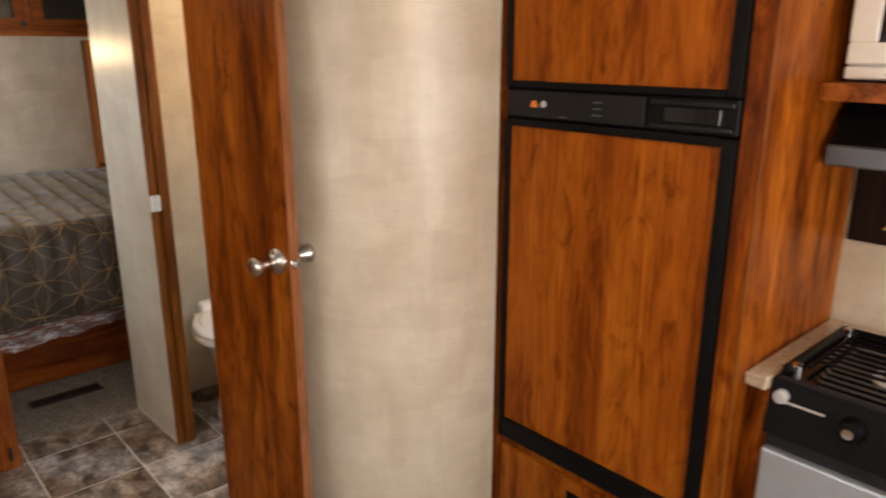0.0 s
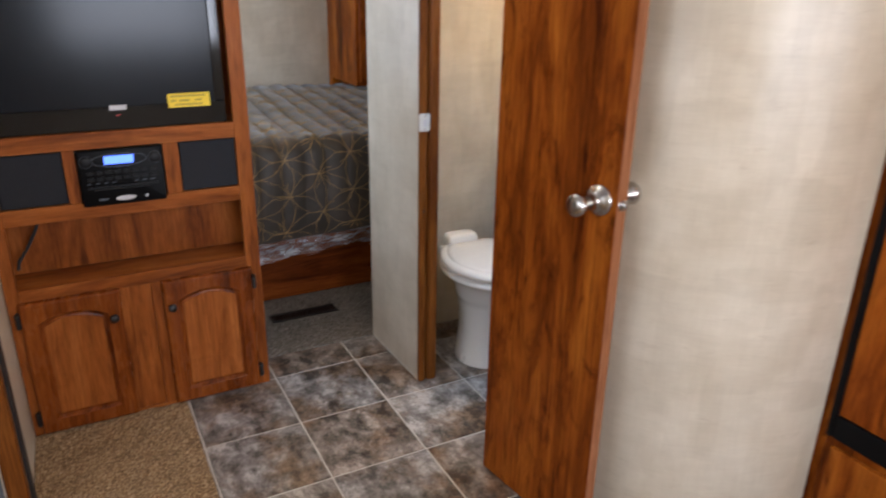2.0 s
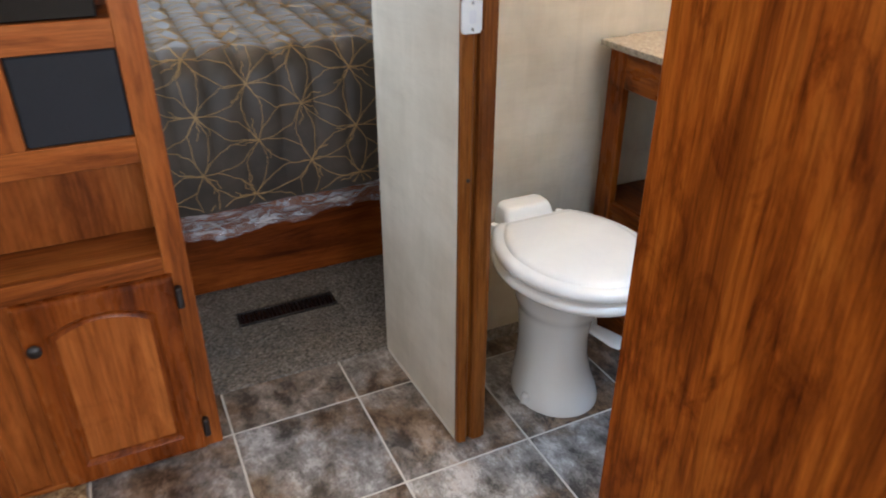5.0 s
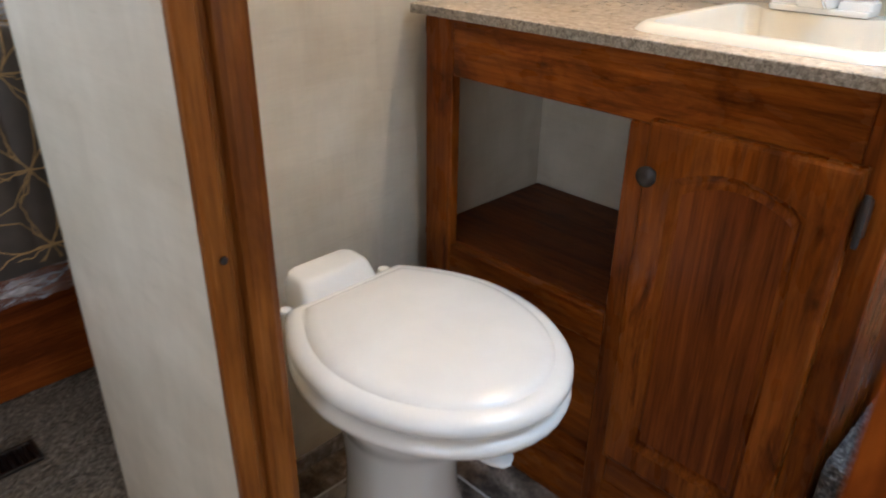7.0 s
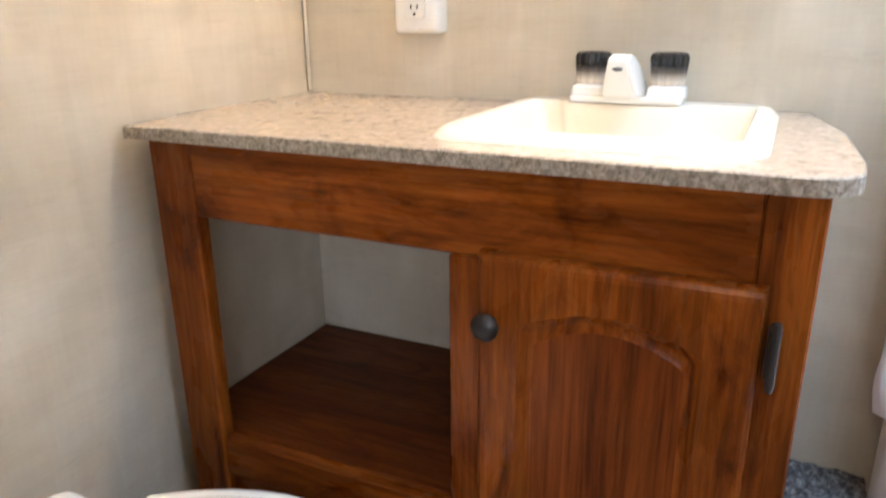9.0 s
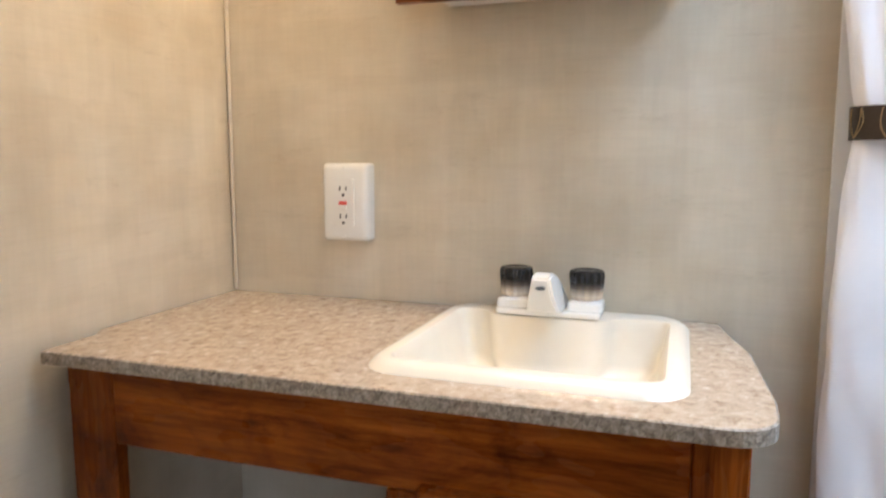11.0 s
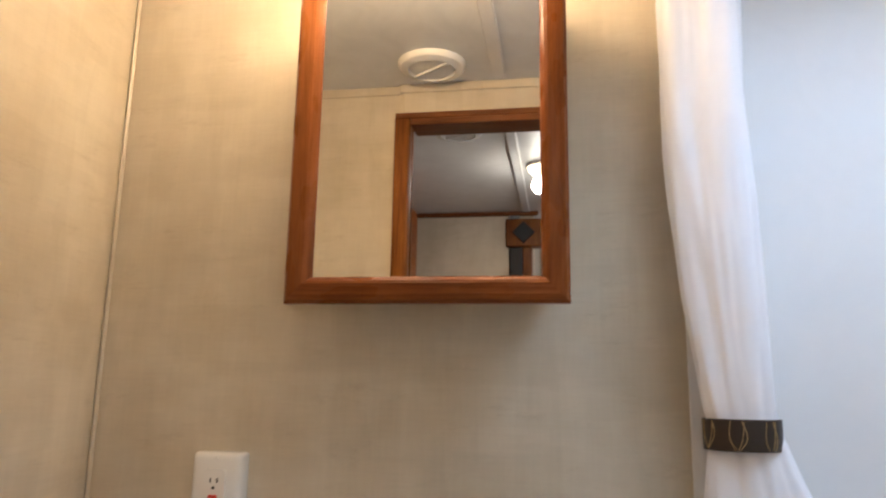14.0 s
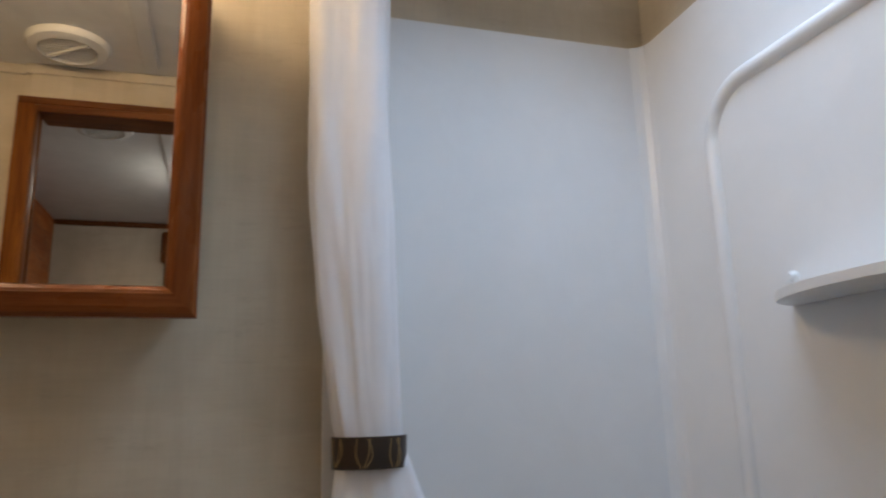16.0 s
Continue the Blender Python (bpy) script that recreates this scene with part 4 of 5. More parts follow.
# ---- bathroom door, folded back against the curved wall ----
def bath_door():
    d = thing("bathroom_door", (1.255, 1.89, 0), "wood-look bathroom door standing open against the wall", "door")
    x0, b, n = 1.268, 1.690, 0.3985
    swing = Matrix.Translation((x0, b, 0)) @ pose(0, 0, 0, 0, 0, 7.6) @ Matrix.Translation((-x0, -b, 0))
    def hung(name, bm, mat, label="", smooth=False):
        bmesh.ops.transform(bm, matrix=swing, verts=bm.verts)
        return part(name, bm, mat, d, label, smooth)
    hung("leaf", bx(x0 + 0.0005, b + 0.002, 0.012, x0 + 0.0285, b + n, 1.695, 0.001), WOOD_Z)
    hung("edge_band", bx(x0, b, 0.012, x0 + 0.029, b + 0.0018, 1.695, 0.0006), LIT_EDGE)
    prof = [(0.0355, 0.0), (0.0355, 0.004), (0.033, 0.0075), (0.021, 0.014), (0.0145, 0.0195), (0.0125, 0.026), (0.0135, 0.036), (0.0175, 0.048), (0.0225, 0.058), (0.0255, 0.066), (0.0258, 0.072), (0.0235, 0.077), (0.017, 0.0805), (0.008, 0.082)]
    hung("door_knob", turned([(q, x0 - h) for q, h in prof], (0, b + 0.050, 0.928), "x", 28), NICKEL, "brushed nickel knob", True)
    hung("door_knob", turned([(q, x0 + 0.029 + h) for q, h in prof], (0, b + 0.050, 0.928), "x", 28), NICKEL, "brushed nickel knob", True)
    hung("latch_plate", turned([(0.0125, b + 0.0004), (0.0125, b - 0.0016), (0.0115, b - 0.0022)], (x0 + 0.0145, 0, 0.926), "y", 24), NICKEL, "round nickel latch face", True)
    hung("latch_bolt", bx(x0 + 0.008, b - 0.012, 0.918, x0 + 0.021, b, 0.934, 0.004, 2), NICKEL, "nickel latch bolt")


bath_door()

latch = thing("strike_plate", (1.264, 2.603, 0.92), "small silver strike plate on the doorway post", "strike plate")
part("plate", slab(rounded(1.2505, 0.912, 1.288, 0.968, 0.005), "y", 2.5985, 2.6036, 0.0015, 1), SILVER, latch)
part("bolt_hole", slab(rounded(1.264, 0.928, 1.277, 0.950, 0.004), "y", 2.5980, 2.5990), BADGE, latch, "grey bolt hole")
for z in (0.919, 0.961):
    part("screw", turned([(0.0028, 2.5990), (0.0026, 2.5975)], (1.270, 0, z), "y", 12), NICKEL, latch)



# ---- media cabinet ----
def media_cabinet():
    c = thing("media_cabinet", (0.405, 2.92, 0), "reddish wood media cabinet with television niche and two doors", "cabinet")
    Y, X0, X1 = 2.845, 0.037, 0.775
    part("stile", bx(X0, Y, 0, 0.072, Y + 0.02, H, 0.0015), FACE_Z, c)
    part("stile", bx(0.731, Y, 0, X1 + 0.003, Y + 0.02, H, 0.0015), FACE_Z, c)
    for z0, z1 in ((0.0, 0.012), (0.452, 0.492), (0.687, 0.735), (0.891, 0.939), (1.396, 1.478), (1.775, H)):
        part("rail", bx(0.0722, Y + 0.0004, z0, 0.7308, Y + 0.0204, z1, 0.0012), FACE_X, c)
    for x0, x1 in ((0.247, 0.278), (0.516, 0.560)):
        part("mullion", bx(x0, Y + 0.0006, 0.7352, x1, Y + 0.0204, 0.8908, 0.001), FACE_Z, c)
    for x0, x1 in ((0.335, 0.366), (0.430, 0.462)):
        part("mullion", bx(x0, Y + 0.0006, 0.0122, x1, Y + 0.0204, 0.4518, 0.001), FACE_Z, c)
    part("centre_panel", bx(0.364, Y + 0.008, 0.0122, 0.432, Y + 0.018, 0.4518, 0.0005), FACE_Z, c)
    part("side_panel", bx(0.759, Y + 0.0206, 0, X1, 2.984, H, 0.001), FACE_Z, c)
    part("side_panel", bx(X0, Y + 0.0206, 0, 0.052, 2.998, H, 0.001), FACE_Z, c)
    part("back_panel", bx(0.052, 2.990, 0, 0.759, 2.998, H, 0), FACE_Z, c)
    part("niche_floor", bx(0.053, Y + 0.0206, 0.478, 0.7585, 2.989, 0.492, 0), FACE_X, c)
    part("niche_ceiling", bx(0.053, Y + 0.0206, 0.687, 0.7585, 2.989, 0.700, 0), FACE_X, c)
    part("television_shelf", bx(0.053, Y + 0.0206, 0.924, 0.7585, 2.989, 0.938, 0), FACE_X, c)
    part("television_niche_top", bx(0.053, Y + 0.0206, 1.396, 0.7585, 2.989, 1.41, 0), FACE_X, c)
    for z0, z1 in ((0.70, 0.925),):
        part("divider", bx(0.053, Y + 0.03, z0, 0.7585, Y + 0.036, z1, 0), SATIN, c)
    cabinet_door(c, "y", Y - 0.001, -0.018, 0.064, 0.010, 0.338, 0.455, STILE_Z, FACE_Z, 0.312, 0.368, 0.058, 0.026)
    cabinet_door(c, "y", Y - 0.001, -0.018, 0.461, 0.010, 0.742, 0.455, STILE_Z, FACE_Z, 0.482, 0.368, 0.748, 0.028)
    part("upper_door", slab([(0.13, 1.487), (0.66, 1.487), (0.66, 1.77), (0.13, 1.77)], "y", Y - 0.019, Y - 0.001, 0.005, 2), FACE_X, c)
    for x0, x1 in ((0.077, 0.245), (0.563, 0.729)):
        part("speaker_grille", bx(x0, Y + 0.004, 0.737, x1, Y + 0.016, 0.889, 0.003), CLOTH, c, "black cloth speaker grille")


media_cabinet()
cable = thing("loose_cable", (0.10, 2.93, 0.492), "loose black cable hanging in the cabinet niche", "cable")
part("wire", tube([(0.16, 2.985, 0.69)] + [(0.155 - 0.07 * (i / 10) ** 1.5, 2.975 - 0.05 * i / 10, 0.68 - 0.125 * i / 10) for i in range(11)] + [(0.08, 2.92, 0.53)], 0.005, 8), CABLE, cable, "", True)


def television():
    t = thing("television", (0.40, 2.89, 0.939), "black flat-screen television with yellow energy sticker", "television")
    Y = 2.852
    x0, x1, z0, z1 = 0.086, 0.714, 0.940, 1.385
    part("bezel", boxes((x0, Y, z0, x1, Y + 0.045, z0 + 0.066), (x0, Y, z1 - 0.028, x1, Y + 0.045, z1), (x0, Y, z0 + 0.066, x0 + 0.03, Y + 0.045, z1 - 0.028), (x1 - 0.03, Y, z0 + 0.066, x1, Y + 0.045, z1 - 0.028), (x0 + 0.01, Y + 0.012, z0 + 0.02, x1 - 0.01, Y + 0.05, z1 - 0.01), bev=0.003), GLOSS, t)
    part("screen", bx(x0 + 0.0302, Y + 0.006, z0 + 0.0662, x1 - 0.0302, Y + 0.0122, z1 - 0.0282, 0), SCREEN, t, "switched-off grey screen")
    part("badge", bx(0.388, Y - 0.0016, 0.996, 0.434, Y + 0.001, 1.010, 0.0004), BADGE, t, "small grey maker's badge")
    s = part("energy_sticker", bx(0.548, Y - 0.001, 0.993, 0.668, Y + 0.0015, 1.034, 0), YELLOW, t, "yellow paper energy label")
    for i, (w, z) in enumerate(((0.100, 1.026), (0.016, 1.013), (0.03, 1.013), (0.02, 1.013), (0.08, 1.001))):
        xx = (0.556, 0.556, 0.580, 0.625, 0.566)[i]
        part("print_bar", bx(xx, Y - 0.0014, z - 0.003, xx + w, Y - 0.0008, z + 0.003, 0), INK, s)
    part("standby_light", bx(0.405, Y - 0.0012, 0.980, 0.415, Y + 0.001, 0.983, 0), RED, t, "small red standby light")


television()


def stereo():
    s = thing("car_stereo", (0.397, 2.85, 0.72), "black built-in stereo with lit blue display", "stereo")
    Y = 2.836
    x0, x1, z0, z1 = 0.281, 0.513, 0.722, 0.888
    part("face", loft([[(x, y, z) for x, z in rounded(x0 + d, z0 + d, x1 - d, z1 - d, 0.008)] for y, d in ((Y + 0.030, 0.0), (Y + 0.004, 0.0), (Y, 0.004))]), BLACK, s, "", True)
    part("display", bx(0.352, Y - 0.002, 0.845, 0.432, Y + 0.002, 0.869, 0.001), LED, s, "lit blue display")
    ring = [(0.392 + 0.075 * math.cos(a), Y - 0.0005, 0.856 + 0.019 * math.sin(a)) for a in [2 * math.pi * i / 36 for i in range(37)]]
    part("display_ring", tube(ring, 0.0014, 6), LIP, s, "", True)
    part("disc_slot", bx(0.315, Y - 0.002, 0.770, 0.480, Y + 0.001, 0.7735, 0), GLOSS, s)
    part("shelf_lip", bx(0.300, Y - 0.004, 0.775, 0.494, Y + 0.002, 0.782, 0.001), SATIN, s)
    part("badge", slab([(0.397 + 0.028 * math.cos(a), 0.741 + 0.007 * math.sin(a)) for a in [2 * math.pi * i / 24 for i in range(24)]], "y", Y - 0.002, Y + 0.001), BADGE, s, "oval silver badge")
    for row, z in ((0, 0.822), (1, 0.803)):
        for i in range(8):
            part("button", bx(0.302 + 0.0245 * i, Y - 0.003, z - 0.005, 0.320 + 0.0245 * i, Y + 0.001, z + 0.005, 0.001), SATIN, s)
    for x in (0.304, 0.490):
        k = part("knob", turned([(0.0165, Y + 0.001), (0.0165, Y - 0.003), (0.013, Y - 0.006), (0.004, Y - 0.0065)], (x, 0, 0.856), "y", 22), SATIN, s, "", True)
        ridge = [(x + 0.0172 * math.cos(a), Y - 0.001, 0.856 + 0.0172 * math.sin(a)) for a in [2 * math.pi * i / 28 for i in range(29)]]
        part("knob_ring", tube(ridge, 0.0009, 5), LIP, k, "", True)
    for x in (0.300, 0.322, 0.344, 0.366, 0.428, 0.450, 0.472):
        part("print_mark", bx(x, Y - 0.0006, 0.789, x + 0.011, Y + 0.0004, 0.7915, 0), LIP, s)
    part("label_mark", bx(0.325, Y - 0.0006, 0.739, 0.350, Y + 0.0004, 0.744, 0), LIP, s)
    part("socket", turned([(0.004, Y + 0.001), (0.004, Y - 0.002)], (0.455, 0, 0.741), "y", 12), BADGE, s)


stereo()


# ---- bedroom ----
def puff(x):
    """The padding's swell across one stitched channel."""
    return 0.013 * abs(math.sin(math.pi * x / 0.092)) ** 0.55


def bed_point(x, s, lift=0.0):
    """A place on the quilt: x along the bed, s up from the hem, over the rolled edge and back over the top."""
    w = 0.010 * math.sin(7.5 * x + 0.6) + 0.006 * math.sin(17 * x + 2)
    roll, drop = 0.12, 0.335
    if s < drop:
        k = max(s, 0) / drop
        p, n = Vector((x, 3.375 + w * (1 - k) - 0.012 * math.sin(math.pi * k), 0.335 + 0.012 * math.sin(5 * x) * (1 - k) + 0.335 * k)), Vector((0, -1, 0))
        swell = puff(x) * (0.35 + 0.65 * k)
    elif s < drop + roll:
        a = (s - drop) / roll * math.pi / 2
        p, n = Vector((x, 3.375 + 0.07 * (1 - math.cos(a)), 0.670 + 0.065 * math.sin(a))), Vector((0, -math.cos(a), math.sin(a)))
        swell = puff(x)
    else:
        d = s - drop - roll
        p, n = Vector((x, 3.445 + d, 0.735 + 0.03 * d + 0.010 * math.sin(3 * x + 4 * d))), Vector((0, 0, 1))
        swell = puff(x)
    swell += 0.005 * noise.noise(Vector((x * 9, s * 9, 4)))
    return p + n * (swell + lift)


def bed():
    b = thing("bed", (0.95, 4.0, 0), "bed on a wooden platform with gold-starburst charcoal quilt", "bed")
    part("platform", boxes((-0.34, 3.492, 0.012, 2.15, 3.512, 0.315), (-0.34, 3.512, 0.30, 2.15, 4.74, 0.315)), BED_BOARD, b, "reddish wood bed platform")
    part("mattress", bx(-0.30, 3.43, 0.316, 2.10, 4.68, 0.715, 0.03, 3), NAVY, b, "navy mattress")
    deep = 1.60
    part("quilt", grid(lambda u, v: bed_point(-0.30 + 2.38 * u, deep * v), 310, 90, 0.006), QUILT, b, "charcoal quilt in padded channels under clear wrap", True)
    bm = bmesh.new()
    rnd = random.Random(12)
    dx, dy = 0.150, 0.152
    def vein(ax, ay, cx, cy, bow):
        """A bowed thread from one star to the next, with a kink two thirds along."""
        lx, ly = cx - ax, cy - ay
        run = math.hypot(lx, ly)
        kink, pts = rnd.uniform(0.55, 0.72), []
        for i in range(11):
            k = i / 10
            o = bow * math.sin(math.pi * k) ** 0.8 + (0.006 * (1 if bow > 0 else -1) * max(0, 1 - abs(k - kink) / 0.14)) + rnd.uniform(-0.0022, 0.0022)
            x, s = ax + lx * k - ly / run * o, ay + ly * k + lx / run * o
            if 0.004 < s < deep - 0.02 and -0.25 < x < 2.05:
                pts.append(bed_point(x, s, 0.0005))
        if len(pts) > 2:
            tube(pts, 0.0014, 4, bm)
    stars = {}
    for i in range(4, 16):
        for j in range(-1, 10):
            stars[i, j] = (-0.05 + dx * i * 0.9 + rnd.uniform(-0.014, 0.014), 0.035 + dy * (j + (0.5 if i % 2 else 0)) + rnd.uniform(-0.008, 0.008))
    for (i, j), (x, s) in stars.items():
        up = 1 if i % 2 else 0
        for key in ((i, j + 1), (i + 1, j + up), (i + 1, j + up - 1)):
            if key in stars:
                for side in (-1, 1):
                    vein(x, s, *stars[key], side * rnd.uniform(0.020, 0.027))
        for k in range(3):
            a = rnd.uniform(0, 6.28)
            vein(x, s, x + 0.06 * math.cos(a), s + 0.06 * math.sin(a), 0.004)
    part("starburst_stitching", bm, GOLD, b, "gold starburst stitching")
    return b


bed()


def plastic_sheet():
    """Crumpled clear wrapping that hangs from under the quilt."""
    def fn(u, v):
        x = 0.55 + 0.95 * u
        n = noise.noise(Vector((x * 8, v * 2.5, 1))) * 0.040 + noise.noise(Vector((x * 26, v * 5, 2))) * 0.011 + noise.noise(Vector((x * 60 + v * 25, v * 9, 5))) * 0.004
        hem = 0.030 * noise.noise(Vector((x * 6, 0, 3)))
        return (x, 3.392 + 0.05 * v + n * 0.7, 0.356 - (0.128 + hem) * v + n * 0.4)
    single("plastic_sheet", grid(fn, 190, 26), FILM, "crumpled clear plastic wrap hanging below the quilt", "plastic wrap", smooth=False)


plastic_sheet()

vent = thing("floor_vent", (1.045, 3.305, 0.008), "dark metal floor vent set in the bedroom carpet", "vent")
part("frame", boxes((0.905, 3.272, 0.006, 1.190, 3.280, 0.014), (0.905, 3.332, 0.006, 1.190, 3.340, 0.014), (0.905, 3.280, 0.006, 0.914, 3.332, 0.014), (1.181, 3.280, 0.006, 1.190, 3.332, 0.014)), BRONZE, vent)
part("backing", bx(0.914, 3.280, 0.008, 1.181, 3.332, 0.0095, 0), GLOSS, vent)
for i in range(20):
    part("slat", bx(0.920 + 0.0131 * i, 3.281, 0.0095, 0.9245 + 0.0131 * i, 3.331, 0.012, 0), BRONZE, vent)


def wardrobe(x0, x1, label):
    w = thing("wardrobe", ((x0 + x1) / 2, 4.6, 0), label, "wardrobe")
    part("body", bx(x0, 4.30, 0.80, x1, 4.748, 1.50, 0.003), WOOD_Z, w)
    part("door", bx(x0 + 0.02, 4.285, 0.82, x1 - 0.02, 4.299, 1.48, 0.004), WOOD_Z, w)
    part("foot_panel", bx(x0, 4.69, 0, x1, 4.748, 0.80, 0.002), WOOD_Z, w)


wardrobe(1.70, 2.155, "tall orange-brown wardrobe beside the bed")


def over_bed_cabinet():
    c = thing("overhead_cabinet", (1.0, 3.75, 1.515), "reddish wood overhead cabinet with dark glass doors above the bed", "cabinet")
    part("body", bx(-0.34, 3.602, 1.520, 1.60, 3.92, H - 0.001, 0.003), FACE_X, c)
    part("lower_lip", bx(-0.34, 3.586, 1.505, 1.60, 3.6018, 1.530, 0.002), FACE_X, c)
    for x in (0.56, 0.88, 1.20):
        d = part("door", boxes((x, 3.584, 1.545, x + 0.045, 3.600, 1.795), (x + 0.255, 3.584, 1.545, x + 0.30, 3.600, 1.795), (x + 0.045, 3.584, 1.545, x + 0.255, 3.600, 1.575), (x + 0.045, 3.584, 1.765, x + 0.255, 3.600, 1.795)), FACE_X, c)
        part("pane", bx(x + 0.045, 3.589, 1.575, x + 0.255, 3.594, 1.765, 0), GLOSS, d, "dark glass pane")
        part("knob", turned([(0.005, 3.584), (0.005, 3.576), (0.011, 3.573), (0.011, 3.567), (0.004, 3.565)], (x + 0.28, 0, 1.555), "y", 16), BRONZE, d, "dark bronze knob", True)


over_bed_cabinet()


def puck(name, x, y, z, r, label):
    p = thing(name, (x, y, z), label, "lamp")
    part("rim", turned([(r, z), (r, z - 0.008), (r * 0.9, z - 0.012)], (x, y, 0), "z", 28), NICKEL, p, "", True)
    part("shade", turned([(r * 0.88, z - 0.010), (r * 0.8, z - 0.025), (r * 0.55, z - 0.036), (r * 0.15, z - 0.041)], (x, y, 0), "z", 28), LAMP, p, "lit frosted glass shade", True)


puck("reading_lamp", 0.985, 3.64, 1.519, 0.045, "small lit reading lamp under the overhead cabinet")
puck("ceiling_lamp", 0.663, 2.314, H, 0.048, "lit frosted dome lamp on the hall ceiling")


# ---- galley ----
def refrigerator():
    f = thing("refrigerator", (1.85, 1.155, 0.335), "built-in caravan refrigerator with wood-panel doors and black trim", "refrigerator")
    X = 1.812
    y0, y1 = 0.818, 1.458
    part("body", bx(X + 0.02, y0 + 0.01, 0.345, 2.155, y1 - 0.01, 1.79, 0), BLACK, f)
    main = part("main_door", bx(X + 0.002, y0 + 0.032, 0.392, X + 0.02, y1 - 0.014, 1.270, 0.001), MAPLE_Z, f, "orange-brown wood panel door")
    part("door_trim", bx(X - 0.010, y0, 0.338, X + 0.0195, y0 + 0.034, 1.280, 0.006, 2), BLACK, main, "black plastic edge")
    part("door_trim", bx(X - 0.010, y1 - 0.017, 0.338, X + 0.0195, y1, 1.280, 0.006, 2), BLACK, main, "black plastic edge")
    part("door_trim", bx(X - 0.009, y0 + 0.034, 0.338, X + 0.0195, y1 - 0.017, 0.400, 0.006, 2), BLACK, main, "black plastic edge")
    part("door_trim", bx(X - 0.009, y0 + 0.034, 1.262, X + 0.0195, y1 - 0.017, 1.282, 0.004, 2), BLACK, main, "black plastic edge")
    top = part("freezer_door", bx(X + 0.002, y0 + 0.032, 1.374, X + 0.02, y1 - 0.014, 1.775, 0.001), MAPLE_Z, f, "orange-brown wood panel door")
    part("door_trim", bx(X - 0.010, y0, 1.361, X + 0.0195, y0 + 0.034, 1.79, 0.006, 2), BLACK, top, "black plastic edge")
    part("door_trim", bx(X - 0.010, y1 - 0.017, 1.361, X + 0.0195, y1, 1.79, 0.006, 2), BLACK, top, "black plastic edge")
    part("door_trim", bx(X - 0.009, y0 + 0.034, 1.361, X + 0.0195, y1 - 0.017, 1.378, 0.004, 2), BLACK, top, "black plastic edge")
    p = part("control_strip", bx(X - 0.002, y0 + 0.004, 1.283, X + 0.019, y1 - 0.004, 1.360, 0.003), BLACK, f, "black control strip")
    part("control_panel", bx(X - 0.010, 1.035, 1.289, X - 0.002, 1.448, 1.355, 0.004, 2), SATIN, p)
    for z in (1.296, 1.347):
        part("handle_bar", bx(X - 0.014, y0 + 0.01, z - 0.006, X - 0.002, 1.020, z + 0.006, 0.003), SATIN, p)
    part("handle_recess", bx(X - 0.004, 0.86, 1.305, X - 0.0015, 0.99, 1.337, 0.001), GLOSS, p)
    part("logo_mark", slab([(1.343, 1.314), (1.369, 1.314), (1.364, 1.329), (1.351, 1.331)], "x", X - 0.0112, X - 0.0095), ORANGE_INK, p, "orange maker's mark")
    part("logo_dot", turned([(0.0085, X - 0.0095), (0.0085, X - 0.0115), (0.005, X - 0.012)], (0, 1.325, 1.323), "x", 18), BADGE, p, "grey round button", True)
    for i in range(3):
        part("mark", bx(X - 0.0108, 1.150, 1.304 + 0.015 * i, X - 0.0096, 1.175, 1.3075 + 0.015 * i, 0), LIP, p)
    part("mark", bx(X - 0.0108, 1.25, 1.293, X - 0.0096, 1.275, 1.296, 0), LIP, p)


refrigerator()


def fridge_cabinet():
    c = thing("refrigerator_cabinet", (2.0, 1.13, 0), "orange-brown tall cabinet round the refrigerator", "cabinet")
    X = 1.814
    part("stile", bx(X, 1.4595, 0, X + 0.02, 1.515, H, 0.001), WOOD_Z, c)
    part("stile", bx(X, 0.770, 0, X + 0.02, 0.8165, H, 0.0015), WOOD_Z, c)
    part("bottom_rail", bx(X, 0.817, 0, X + 0.02, 1.459, 0.336, 0.0015), WOOD_Z, c)
    part("side_panel", bx(X + 0.0205, 0.770, 0, 2.345, 0.784, H, 0.001), WOOD_Z, c)
    part("side_panel", bx(X + 0.0205, 1.5, 0, 2.158, 1.513, H, 0.001), WOOD_Z, c)
    part("edge_strip", bx(X - 0.002, 0.7675, 0, X + 0.006, 0.7698, H, 0.0006), TRIM_Z, c)
    door = part("access_door", slab([(0.86, 0.03), (1.435, 0.03), (1.435, 0.318), (0.86, 0.318)], "x", X - 0.017, X - 0.001, 0.004, 2), WOOD_Z, c)
    part("vent_plate", bx(X - 0.021, 1.04, 0.235, X - 0.0168, 1.185, 0.285, 0.002), BLACK, door, "small black vent plate")


fridge_cabinet()


